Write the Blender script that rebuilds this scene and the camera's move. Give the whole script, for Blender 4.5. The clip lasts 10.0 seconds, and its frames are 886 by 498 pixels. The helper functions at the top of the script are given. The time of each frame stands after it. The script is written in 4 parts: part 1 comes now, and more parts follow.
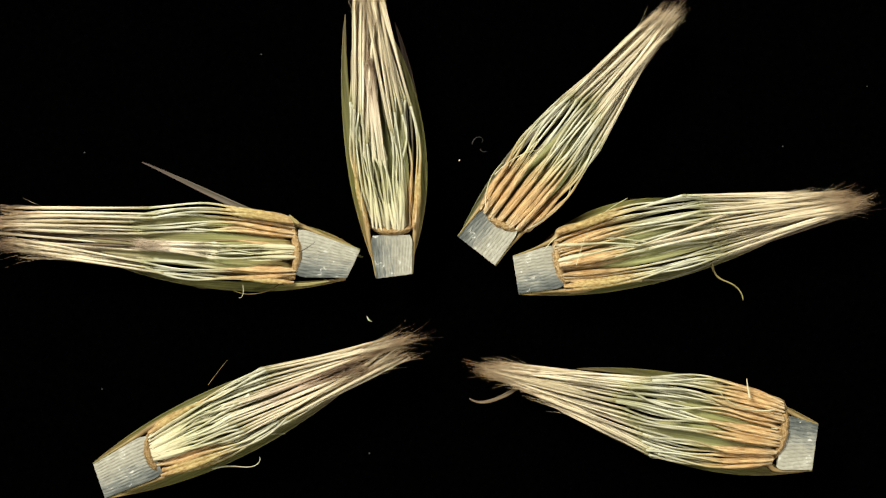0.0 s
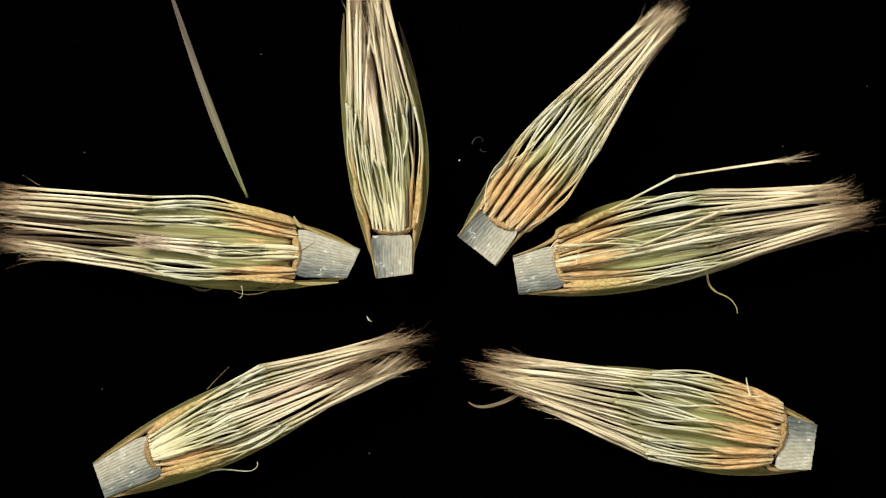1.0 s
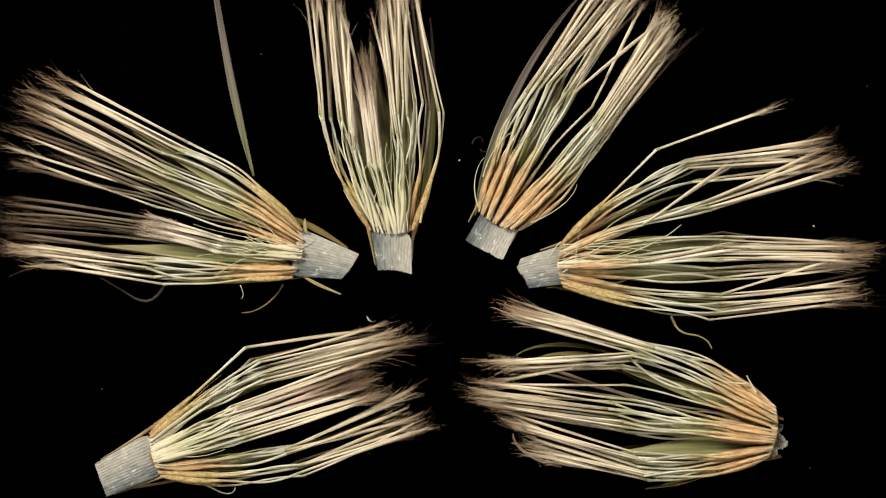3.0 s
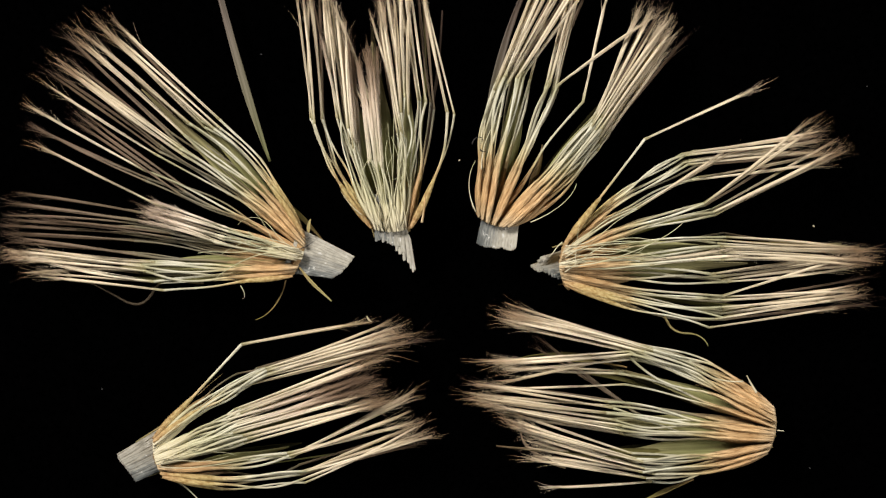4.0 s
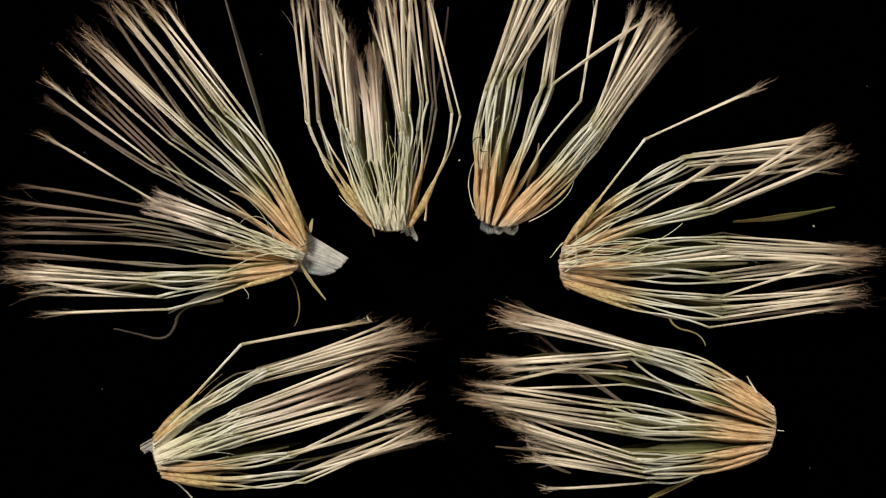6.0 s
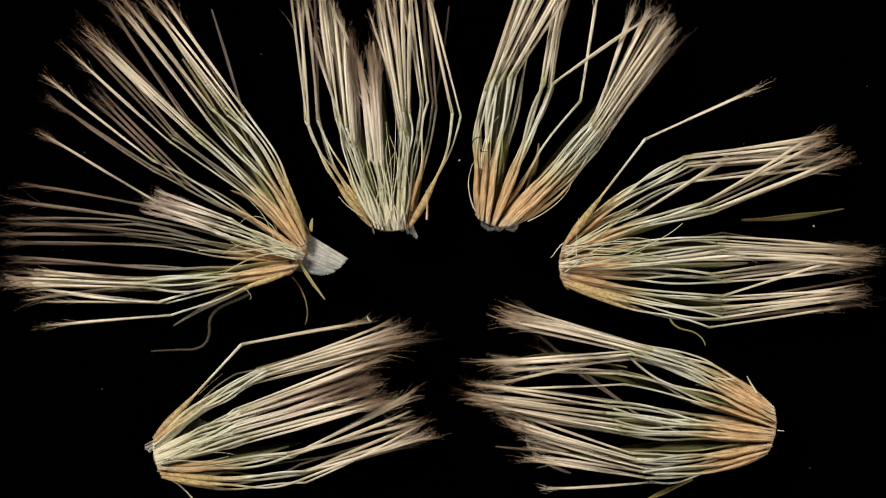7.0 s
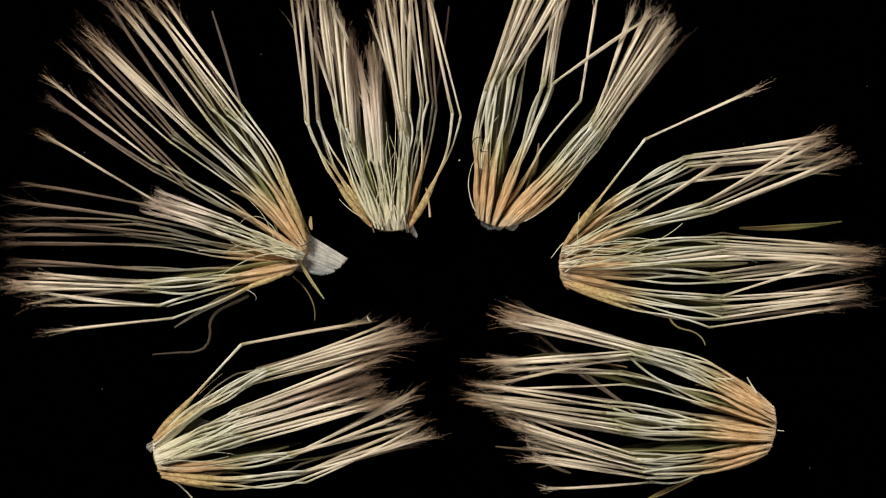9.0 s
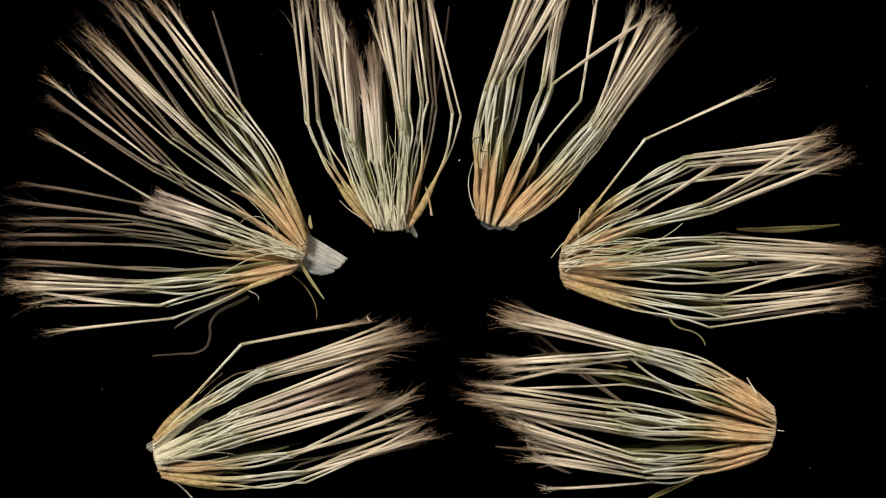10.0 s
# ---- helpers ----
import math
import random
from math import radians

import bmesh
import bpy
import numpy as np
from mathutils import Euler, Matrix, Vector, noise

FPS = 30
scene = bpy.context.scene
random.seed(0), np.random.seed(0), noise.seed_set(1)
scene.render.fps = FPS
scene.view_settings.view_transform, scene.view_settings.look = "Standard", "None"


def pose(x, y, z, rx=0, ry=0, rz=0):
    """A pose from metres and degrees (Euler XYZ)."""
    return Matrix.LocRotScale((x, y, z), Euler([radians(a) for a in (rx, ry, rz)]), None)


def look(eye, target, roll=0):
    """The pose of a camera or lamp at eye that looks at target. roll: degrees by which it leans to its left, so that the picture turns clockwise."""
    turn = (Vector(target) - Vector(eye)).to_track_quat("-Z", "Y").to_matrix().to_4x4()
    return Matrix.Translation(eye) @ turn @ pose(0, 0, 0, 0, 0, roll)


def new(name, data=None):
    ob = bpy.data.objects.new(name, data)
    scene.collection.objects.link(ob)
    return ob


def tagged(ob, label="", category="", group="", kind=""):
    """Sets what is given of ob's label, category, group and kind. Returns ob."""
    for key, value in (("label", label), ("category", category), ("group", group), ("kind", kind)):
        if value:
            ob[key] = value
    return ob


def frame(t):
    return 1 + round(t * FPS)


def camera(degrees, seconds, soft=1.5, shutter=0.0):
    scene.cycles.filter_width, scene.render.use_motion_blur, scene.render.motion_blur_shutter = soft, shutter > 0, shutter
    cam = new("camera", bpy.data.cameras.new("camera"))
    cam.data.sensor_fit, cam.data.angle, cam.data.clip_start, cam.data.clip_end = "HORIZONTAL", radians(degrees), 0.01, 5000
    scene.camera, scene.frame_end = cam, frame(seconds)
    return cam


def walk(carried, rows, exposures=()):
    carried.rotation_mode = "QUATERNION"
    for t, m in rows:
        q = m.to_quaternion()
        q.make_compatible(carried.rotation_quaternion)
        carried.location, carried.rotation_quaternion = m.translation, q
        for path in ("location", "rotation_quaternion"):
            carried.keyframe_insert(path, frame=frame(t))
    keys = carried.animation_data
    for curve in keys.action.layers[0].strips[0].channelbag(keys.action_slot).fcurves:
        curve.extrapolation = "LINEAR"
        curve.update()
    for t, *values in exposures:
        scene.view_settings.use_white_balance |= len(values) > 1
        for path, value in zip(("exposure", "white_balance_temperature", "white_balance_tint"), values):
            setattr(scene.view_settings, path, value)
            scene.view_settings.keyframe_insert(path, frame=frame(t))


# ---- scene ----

# A tray covered in black velvet. Plan coordinates are tenths of a millimetre from the tray's
# far left corner (1568 by 882 of them), heights are metres over the velvet.
FACE = 0.009                    # height of the cut faces
LENS = 30.0
HEIGHT = 0.0784 / math.tan(radians(LENS / 2))
cam = camera(LENS, 10.0, soft=1.27)
EYE = Matrix.Translation((0, 0, FACE + HEIGHT))
walk(cam, [(0.0, EYE), (10.0, EYE)],
     exposures=[(0.0, -0.12, 6290, 8), (2.5, -0.30, 6180, 15), (4.5, -0.43, 6020, 20), (7.0, -0.60, 5940, 20), (10.0, -0.61, 5940, 20)])

# ---- light: a dark room, a soft key lamp and an added fill beside the camera ----
world = bpy.data.worlds.new("world")
scene.world = world
world.use_nodes = True
world.node_tree.nodes["Background"].inputs["Color"].default_value = (0.9, 0.95, 1.0, 1)
world.node_tree.nodes["Background"].inputs["Strength"].default_value = 0.036


def strip_lamp(eye, target, power, wide, long, colour):
    data = bpy.data.lights.new("strip_lamp", "AREA")
    data.shape, data.size, data.size_y, data.energy, data.color = "RECTANGLE", wide, long, power, colour
    ob = new("strip_lamp", data)
    ob.matrix_basis = look(eye, target)
    return ob


strip_lamp((-0.64, 0.61, 0.86), (0, 0, FACE), 37.0, 0.42, 0.34, (1.0, 0.97, 0.92))
# weak fill, added to lift the shadows of the key lamp
strip_lamp((0.48, -0.12, 0.50), (0, 0, FACE), 3.5, 0.3, 0.2, (1.0, 0.97, 0.93))


# ---- materials ----
def material(name, rough=0.6, spec=0.3):
    m = bpy.data.materials.new(name)
    m.use_nodes = True
    n = m.node_tree.nodes
    b = n["Principled BSDF"]
    b.inputs["Roughness"].default_value = rough
    b.inputs["Specular IOR Level"].default_value = spec
    return m, n, m.node_tree.links, b


def ramp(n, stops):
    r = n.new("ShaderNodeValToRGB")
    e = r.color_ramp.elements
    while len(e) < len(stops):
        e.new(0.5)
    for k, (p, c) in enumerate(stops):
        e[k].position, e[k].color = p, (*c, 1)
    return r


def along(n, l, length):
    """Part of the way along the object's own Y, 0 at its root, 1 at length metres."""
    tc = n.new("ShaderNodeTexCoord")
    sep = n.new("ShaderNodeSeparateXYZ")
    l.new(tc.outputs["Object"], sep.inputs[0])
    d = n.new("ShaderNodeMath")
    d.operation = "DIVIDE"
    d.inputs[1].default_value = length
    l.new(sep.outputs["Y"], d.inputs[0])
    return tc, d


def stretched_noise(n, l, tc, scale, detail=4):
    mp = n.new("ShaderNodeMapping")
    mp.inputs["Scale"].default_value = scale
    l.new(tc.outputs["Object"], mp.inputs["Vector"])
    t = n.new("ShaderNodeTexNoise")
    t.noise_dimensions = "4D"
    t.inputs["Scale"].default_value = 1.0
    t.inputs["Detail"].default_value = detail
    l.new(mp.outputs[0], t.inputs["Vector"])
    info = n.new("ShaderNodeObjectInfo")
    k = n.new("ShaderNodeMath")
    k.operation = "MULTIPLY"
    k.inputs[1].default_value = 37.0
    l.new(info.outputs["Random"], k.inputs[0])
    l.new(k.outputs[0], t.inputs["W"])
    return t, info


def mixed(n, l, kind, fac, a, b):
    x = n.new("ShaderNodeMix")
    x.data_type, x.blend_type = "RGBA", kind
    for socket, v in ((x.inputs[0], fac), (x.inputs[6], a), (x.inputs[7], b)):
        if hasattr(v, "is_output"):
            l.new(v, socket)
        elif isinstance(v, tuple):
            socket.default_value = (*v, 1)
        else:
            socket.default_value = v
    return x.outputs[2]


def bumped(n, l, b, height, strength, distance):
    k = n.new("ShaderNodeBump")
    k.inputs["Strength"].default_value, k.inputs["Distance"].default_value = strength, distance
    l.new(height, k.inputs["Height"])
    l.new(k.outputs[0], b.inputs["Normal"])


def plant(name, length, stops, grain, dark, light, rough=0.6, spec=0.16, bump=0.4, distance=0.0002, vary=0.35):
    """Plant tissue: colours along its length, streaks of grain, and every piece a little lighter or darker."""
    m, n, l, b = material(name, rough, spec)
    tc, d = along(n, l, length)
    t, info = stretched_noise(n, l, tc, grain)
    wob = n.new("ShaderNodeMath")
    wob.operation = "MULTIPLY_ADD"
    wob.inputs[1].default_value, wob.inputs[2].default_value = 0.22, -0.11
    l.new(t.outputs["Fac"], wob.inputs[0])
    s = n.new("ShaderNodeMath")
    l.new(d.outputs[0], s.inputs[0])
    l.new(wob.outputs[0], s.inputs[1])
    r = ramp(n, stops)
    l.new(s.outputs[0], r.inputs[0])
    g = ramp(n, [(0.3, dark), (0.7, light)])
    l.new(t.outputs["Fac"], g.inputs[0])
    c = mixed(n, l, "MULTIPLY", 1.0, r.outputs[0], g.outputs[0])
    v = ramp(n, [(0.0, (1 - vary, 1 - vary * 1.1, 1 - vary * 1.3)), (1.0, (1.0, 1.0, 1.0))])
    l.new(info.outputs["Random"], v.inputs[0])
    l.new(mixed(n, l, "MULTIPLY", 1.0, c, v.outputs[0]), b.inputs["Base Color"])
    bumped(n, l, b, t.outputs["Fac"], bump, distance)
    return m


RIPE = plant("ripe_achene", 0.011, [(0.0, (0.62, 0.50, 0.29)), (0.35, (0.63, 0.425, 0.19)), (0.75, (0.61, 0.43, 0.205)), (1.0, (0.57, 0.45, 0.225))],
             (3400, 420, 3400), (0.42, 0.33, 0.23), (1.2, 1.17, 1.12), bump=1.0, distance=0.0004, vary=0.24)
SCALY = plant("scaly_achene", 0.011, [(0.0, (0.50, 0.35, 0.17)), (0.3, (0.50, 0.385, 0.165)), (0.8, (0.48, 0.40, 0.17)), (1.0, (0.52, 0.44, 0.22))],
              (2600, 1500, 2600), (0.45, 0.32, 0.18), (1.12, 1.1, 1.02), bump=0.6, distance=0.0003, vary=0.2)
PALE = plant("unripe_achene", 0.011, [(0.0, (0.68, 0.62, 0.43)), (0.5, (0.60, 0.56, 0.35)), (1.0, (0.53, 0.52, 0.31))],
             (3200, 240, 3200), (0.58, 0.55, 0.44), (1.1, 1.1, 1.03), vary=0.16)
BEAK = plant("beak", 0.026, [(0.40, (0.60, 0.43, 0.20)), (0.54, (0.57, 0.50, 0.275)), (0.68, (0.62, 0.595, 0.415)), (0.9, (0.625, 0.60, 0.435)), (1.0, (0.42, 0.40, 0.23))],
             (3500, 300, 3500), (0.48, 0.48, 0.40), (1.16, 1.16, 1.14), vary=0.32)
GREEN = plant("unripe_beak", 0.026, [(0.35, (0.60, 0.575, 0.35)), (0.6, (0.62, 0.60, 0.42)), (0.85, (0.615, 0.60, 0.43)), (1.0, (0.43, 0.42, 0.27))],
              (3500, 300, 3500), (0.48, 0.48, 0.40), (1.16, 1.16, 1.14), vary=0.32)
# beak darkened in its colour, for florets in the shade deep in a sheaf
SHADED_BEAK = plant("shaded_beak", 0.026, [(0.40, (0.328, 0.234, 0.109)), (0.62, (0.257, 0.226, 0.133)), (0.85, (0.218, 0.203, 0.140)), (1.0, (0.187, 0.164, 0.101))],
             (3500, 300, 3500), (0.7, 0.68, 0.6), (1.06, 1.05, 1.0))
PAPPUS = plant("pappus", 0.024, [(0.0, (0.33, 0.31, 0.15)), (0.05, (0.50, 0.47, 0.28)), (0.16, (0.74, 0.675, 0.475)), (0.76, (0.79, 0.70, 0.485)), (0.93, (0.70, 0.57, 0.37)), (1.0, (0.50, 0.36, 0.21))],
               (5200, 60, 5200), (0.44, 0.38, 0.30), (1.22, 1.20, 1.15), rough=0.5, spec=0.2, vary=0.32)
BRUSH = plant("immature_pappus", 0.022, [(0.0, (0.60, 0.57, 0.38)), (0.35, (0.72, 0.63, 0.465)), (0.60, (0.63, 0.51, 0.36)), (0.82, (0.36, 0.255, 0.155)), (1.0, (0.22, 0.145, 0.085))],
              (2600, 120, 2600), (0.62, 0.57, 0.50), (1.08, 1.06, 1.02), rough=0.5, vary=0.2)
# brown pappus, its colour darkened to stand for shade on deep brushes
SHADED_BROWN = plant("shaded_brown_pappus", 0.024, [(0.0, (0.162, 0.136, 0.072)), (0.1, (0.187, 0.150, 0.094)), (0.5, (0.187, 0.141, 0.090)), (0.85, (0.162, 0.115, 0.069)), (1.0, (0.119, 0.082, 0.052))],
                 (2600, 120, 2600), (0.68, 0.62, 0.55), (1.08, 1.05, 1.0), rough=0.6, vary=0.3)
BRACT = plant("bract", 0.05, [(0.0, (0.26, 0.17, 0.07)), (0.25, (0.16, 0.15, 0.045)), (0.7, (0.14, 0.125, 0.045)), (1.0, (0.15, 0.10, 0.065))],
              (3200, 50, 3200), (0.45, 0.45, 0.35), (1.25, 1.25, 1.1), vary=0.3)
# dry bract, coloured near black to put in the shade beneath the florets
DRY_SHADED = plant("dry_shaded_bract", 0.05, [(0.0, (0.06, 0.042, 0.018)), (0.4, (0.020, 0.019, 0.008)), (1.0, (0.026, 0.019, 0.010))],
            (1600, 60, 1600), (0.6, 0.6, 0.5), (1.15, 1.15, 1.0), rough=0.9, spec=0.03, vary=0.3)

WILTED = plant("wilted_bract", 0.043, [(0.0, (0.12, 0.125, 0.045)), (0.3, (0.15, 0.135, 0.085)), (0.6, (0.13, 0.105, 0.08)), (1.0, (0.09, 0.062, 0.048))],
               (3200, 50, 3200), (0.5, 0.5, 0.4), (1.2, 1.2, 1.1), vary=0.2)
WIZENED = plant("wizened_bract", 0.043, [(0.0, (0.085, 0.065, 0.032)), (0.4, (0.07, 0.052, 0.034)), (1.0, (0.06, 0.038, 0.028))],
                (3200, 50, 3200), (0.5, 0.5, 0.4), (1.2, 1.2, 1.1), vary=0.2)
LINING = plant("bract_lining", 0.03, [(0.0, (0.34, 0.26, 0.11)), (0.4, (0.30, 0.30, 0.125)), (1.0, (0.27, 0.23, 0.12))],
               (2600, 60, 2600), (0.42, 0.42, 0.33), (1.2, 1.2, 1.05), vary=0.2)


def pith_material(name, side, shift=0.0):
    """Pale cut pith, finely streaked lengthwise, blue-grey along one flank and flecked with white."""
    m, n, l, b = material(name, 0.7, 0.15)
    tc, d = along(n, l, 0.01)
    t, info = stretched_noise(n, l, tc, (2600, 70, 500), 5)
    u = n.new("ShaderNodeTexNoise")
    u.inputs["Scale"].default_value, u.inputs["Detail"].default_value = 330, 3
    l.new(tc.outputs["Object"], u.inputs["Vector"])
    sep = n.new("ShaderNodeSeparateXYZ")
    l.new(tc.outputs["Object"], sep.inputs[0])
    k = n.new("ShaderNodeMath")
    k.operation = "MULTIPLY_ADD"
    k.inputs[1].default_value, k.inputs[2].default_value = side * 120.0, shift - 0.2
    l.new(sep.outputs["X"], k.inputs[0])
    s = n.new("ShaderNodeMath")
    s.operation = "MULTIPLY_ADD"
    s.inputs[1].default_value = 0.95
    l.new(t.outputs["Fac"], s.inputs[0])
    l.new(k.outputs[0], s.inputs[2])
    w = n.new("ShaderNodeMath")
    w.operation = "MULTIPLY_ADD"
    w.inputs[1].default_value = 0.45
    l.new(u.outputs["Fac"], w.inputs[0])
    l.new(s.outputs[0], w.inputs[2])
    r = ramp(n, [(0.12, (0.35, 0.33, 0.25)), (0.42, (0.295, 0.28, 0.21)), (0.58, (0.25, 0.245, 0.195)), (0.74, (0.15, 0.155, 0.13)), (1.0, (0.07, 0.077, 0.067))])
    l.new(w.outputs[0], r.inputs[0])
    v = n.new("ShaderNodeTexNoise")
    v.inputs["Scale"].default_value, v.inputs["Detail"].default_value = 620, 2
    v.inputs["Distortion"].default_value = 1.2
    l.new(tc.outputs["Object"], v.inputs["Vector"])
    f = ramp(n, [(0.66, (0, 0, 0)), (0.71, (1, 1, 1))])
    l.new(v.outputs["Fac"], f.inputs[0])
    g = ramp(n, [(0.35, (0.82, 0.80, 0.76)), (0.65, (1.05, 1.04, 1.0))])
    l.new(v.outputs["Fac"], g.inputs[0])
    c = mixed(n, l, "MULTIPLY", 1.0, r.outputs[0], g.outputs[0])
    l.new(mixed(n, l, "MIX", f.outputs[0], c, (0.46, 0.445, 0.36)), b.inputs["Base Color"])
    h = n.new("ShaderNodeMath")
    l.new(t.outputs["Fac"], h.inputs[0])
    l.new(f.outputs[0], h.inputs[1])
    bumped(n, l, b, h.outputs[0], 0.35, 0.0002)
    return m


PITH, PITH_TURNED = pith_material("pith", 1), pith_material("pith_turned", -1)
RIND = plant("rind", 0.01, [(0.0, (0.34, 0.25, 0.12)), (0.5, (0.30, 0.24, 0.105)), (1.0, (0.24, 0.23, 0.10))],
             (900, 250, 900), (0.5, 0.44, 0.34), (1.2, 1.15, 1.0))
CUP = plant("receptacle", 0.006, [(0.0, (0.40, 0.28, 0.13)), (1.0, (0.46, 0.33, 0.17))],
            (2200, 2200, 2200), (0.5, 0.42, 0.3), (1.25, 1.2, 1.1), bump=0.9, distance=0.0005)
DARK_LINE = plant("dark_line", 0.002, [(0.0, (0.03, 0.027, 0.022)), (1.0, (0.02, 0.018, 0.015))], (900, 900, 900), (0.7, 0.7, 0.7), (1.0, 1.0, 1.0))
FLAKE = plant("dust", 0.002, [(0.0, (0.05, 0.05, 0.045)), (1.0, (0.04, 0.04, 0.035))], (900, 900, 900), (0.7, 0.7, 0.7), (1.0, 1.0, 1.0))


def velvet_material():
    m, n, l, b = material("black_velvet", 1.0, 0.0)
    tc = n.new("ShaderNodeTexCoord")
    t = n.new("ShaderNodeTexNoise")
    t.inputs["Scale"].default_value = 900
    l.new(tc.outputs["Object"], t.inputs["Vector"])
    r = ramp(n, [(0.3, (0.00008, 0.00008, 0.00008)), (0.8, (0.0003, 0.00028, 0.00026))])
    l.new(t.outputs["Fac"], r.inputs[0])
    l.new(r.outputs[0], b.inputs["Base Color"])
    bumped(n, l, b, t.outputs["Fac"], 0.3, 0.0004)
    return m


VELVET = velvet_material()

# ---- helpers for building ----
MOVES = []                      # (object, rows) for walk()


def spot(p, z):
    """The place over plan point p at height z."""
    s = 1e-4 * (HEIGHT + FACE - z) / HEIGHT
    return Vector(((p[0] - 784) * s, (441 - p[1]) * s, z))


def mesh_of(name, verts, faces, mat, smooth=True):
    me = bpy.data.meshes.new(name)
    me.from_pydata(verts, [], faces)
    me.materials.append(mat)
    if smooth:
        me.polygons.foreach_set("use_smooth", [True] * len(me.polygons))
    me.update()
    return me


def part(name, me, parent, label=""):
    ob = new(name, me)
    ob.parent = parent
    if label:
        tagged(ob, label)
    return ob


def tube(verts, faces, spine, radii, sides, ribs=0.0, flat=1.0, caps=True):
    """Adds a tapered tube along a spine of Vectors."""
    first = len(verts)
    for i, p in enumerate(spine):
        a, b = spine[max(i - 1, 0)], spine[min(i + 1, len(spine) - 1)]
        d = (b - a).normalized()
        u = d.cross(Vector((0, 0, 1)))
        u = u.normalized() if u.length > 1e-6 else Vector((1, 0, 0))
        w = u.cross(d)
        for j in range(sides):
            a = 2 * math.pi * j / sides
            r = radii[i] * (1 + (ribs if j % 2 else -ribs))
            verts.append(p + u * (r * math.cos(a)) + w * (r * flat * math.sin(a)))
    for i in range(len(spine) - 1):
        for j in range(sides):
            k = (j + 1) % sides
            o = first + i * sides
            faces.append((o + j, o + k, o + sides + k, o + sides + j))
    if caps:
        faces.append(tuple(first + j for j in range(sides))[::-1])
        faces.append(tuple(first + (len(spine) - 1) * sides + j for j in range(sides)))


def aim(root, toward):
    """A pose at root whose Y points toward a place and whose Z points up as far as it can."""
    y = (toward - root).normalized()
    x = y.cross(Vector((0, 0, 1))).normalized()
    z = x.cross(y)
    m = Matrix((x, y, z)).transposed().to_4x4()
    m.translation = root
    return m


TIMES = (0.0, 0.5, 1.0, 1.5, 2.0, 2.5, 3.15, 3.8, 4.5, 5.5, 7.0, 10.0)


def blend(states, w):
    """Between three states at 0, 1 and 2."""
    if w <= 1:
        return states[0].lerp(states[1], w)
    return states[1].lerp(states[2], w - 1)


# ---- the setting ----
def velvet_sheet():
    verts, faces, n, half = [], [], 60, 0.6
    for i in range(n + 1):
        for j in range(n + 1):
            x, y = (2 * i / n - 1) * half, (2 * j / n - 1) * half
            verts.append((x, y, -0.0003 + 0.0003 * noise.noise((x * 30, y * 30, 0))))
    for i in range(n):
        for j in range(n):
            o = i * (n + 1) + j
            faces.append((o, o + n + 1, o + n + 2, o + 1))
    ob = new("ground", mesh_of("ground", verts, faces, VELVET))
    tagged(ob, "black velvet sheet that covers the table top", "cloth", kind="structure")


velvet_sheet()


# ---- parts of a seed head ----
def course(y, length, bow, sway, curl):
    """Sideways and upward run of a floret, y along it."""
    s = math.pi * y / length
    g = min(1.0, max(0.0, (y / length - 0.22) / 0.35))
    sway, curl = sway * g, curl * g
    return Vector((bow * math.sin(s) + sway * math.sin(2 * s) + curl * math.sin(3 * s), y, 0.6 * curl * math.sin(2 * s)))


def achene_mesh(length, bow, sway, curl, width, mat):
    """Ribbed spindle, blunt at the root, that thins out into the beak; some are scaly with small teeth."""
    end, verts, faces, spine, radii = (0.44 + 18 * abs(sway) + 6 * abs(bow)) * length, [], [], [], []
    end = min(end, 0.52 * length)
    scaly = mat is SCALY
    steps = 84 if scaly else 40
    for i in range(steps + 1):
        s = i / steps
        y = end * s
        spine.append(course(y, length, bow, sway, curl))
        r = 0.36 + 0.64 * math.sin(math.pi / 2 * min(1, s / 0.42)) if s < 0.42 else 0.46 + 0.54 * math.cos(math.pi / 2 * (s - 0.42) / 0.58)
        teeth = 0.38 * (i % 2) * (1 - s) ** 0.5 if scaly else 0.10 * (i % 2) * (1 - s)
        radii.append(width * r * (0.9 + teeth if scaly else 1 + teeth))
    tube(verts, faces, spine, radii, 8 if scaly else 10, ribs=0.12 if scaly else 0.2, flat=0.95)
    return mesh_of("floret", verts, faces, mat)


def beak_mesh(length, bow, sway, curl, width, mat):
    """Thin stalk from the achene to the small swollen disc that bears the pappus."""
    verts, faces, spine, radii = [], [], [], []
    for i in range(21):
        s = i / 20
        y = length * (0.36 + 0.64 * s)
        spine.append(course(y, length, bow, sway, curl))
        radii.append(width * (0.54 - 0.11 * math.sin(math.pi * s) + (0.06 if s > 0.97 else 0.0)) * min(1.0, 0.4 + 5 * s))
    tube(verts, faces, spine, radii, 7, ribs=0.05)
    return mesh_of("beak", verts, faces, mat)


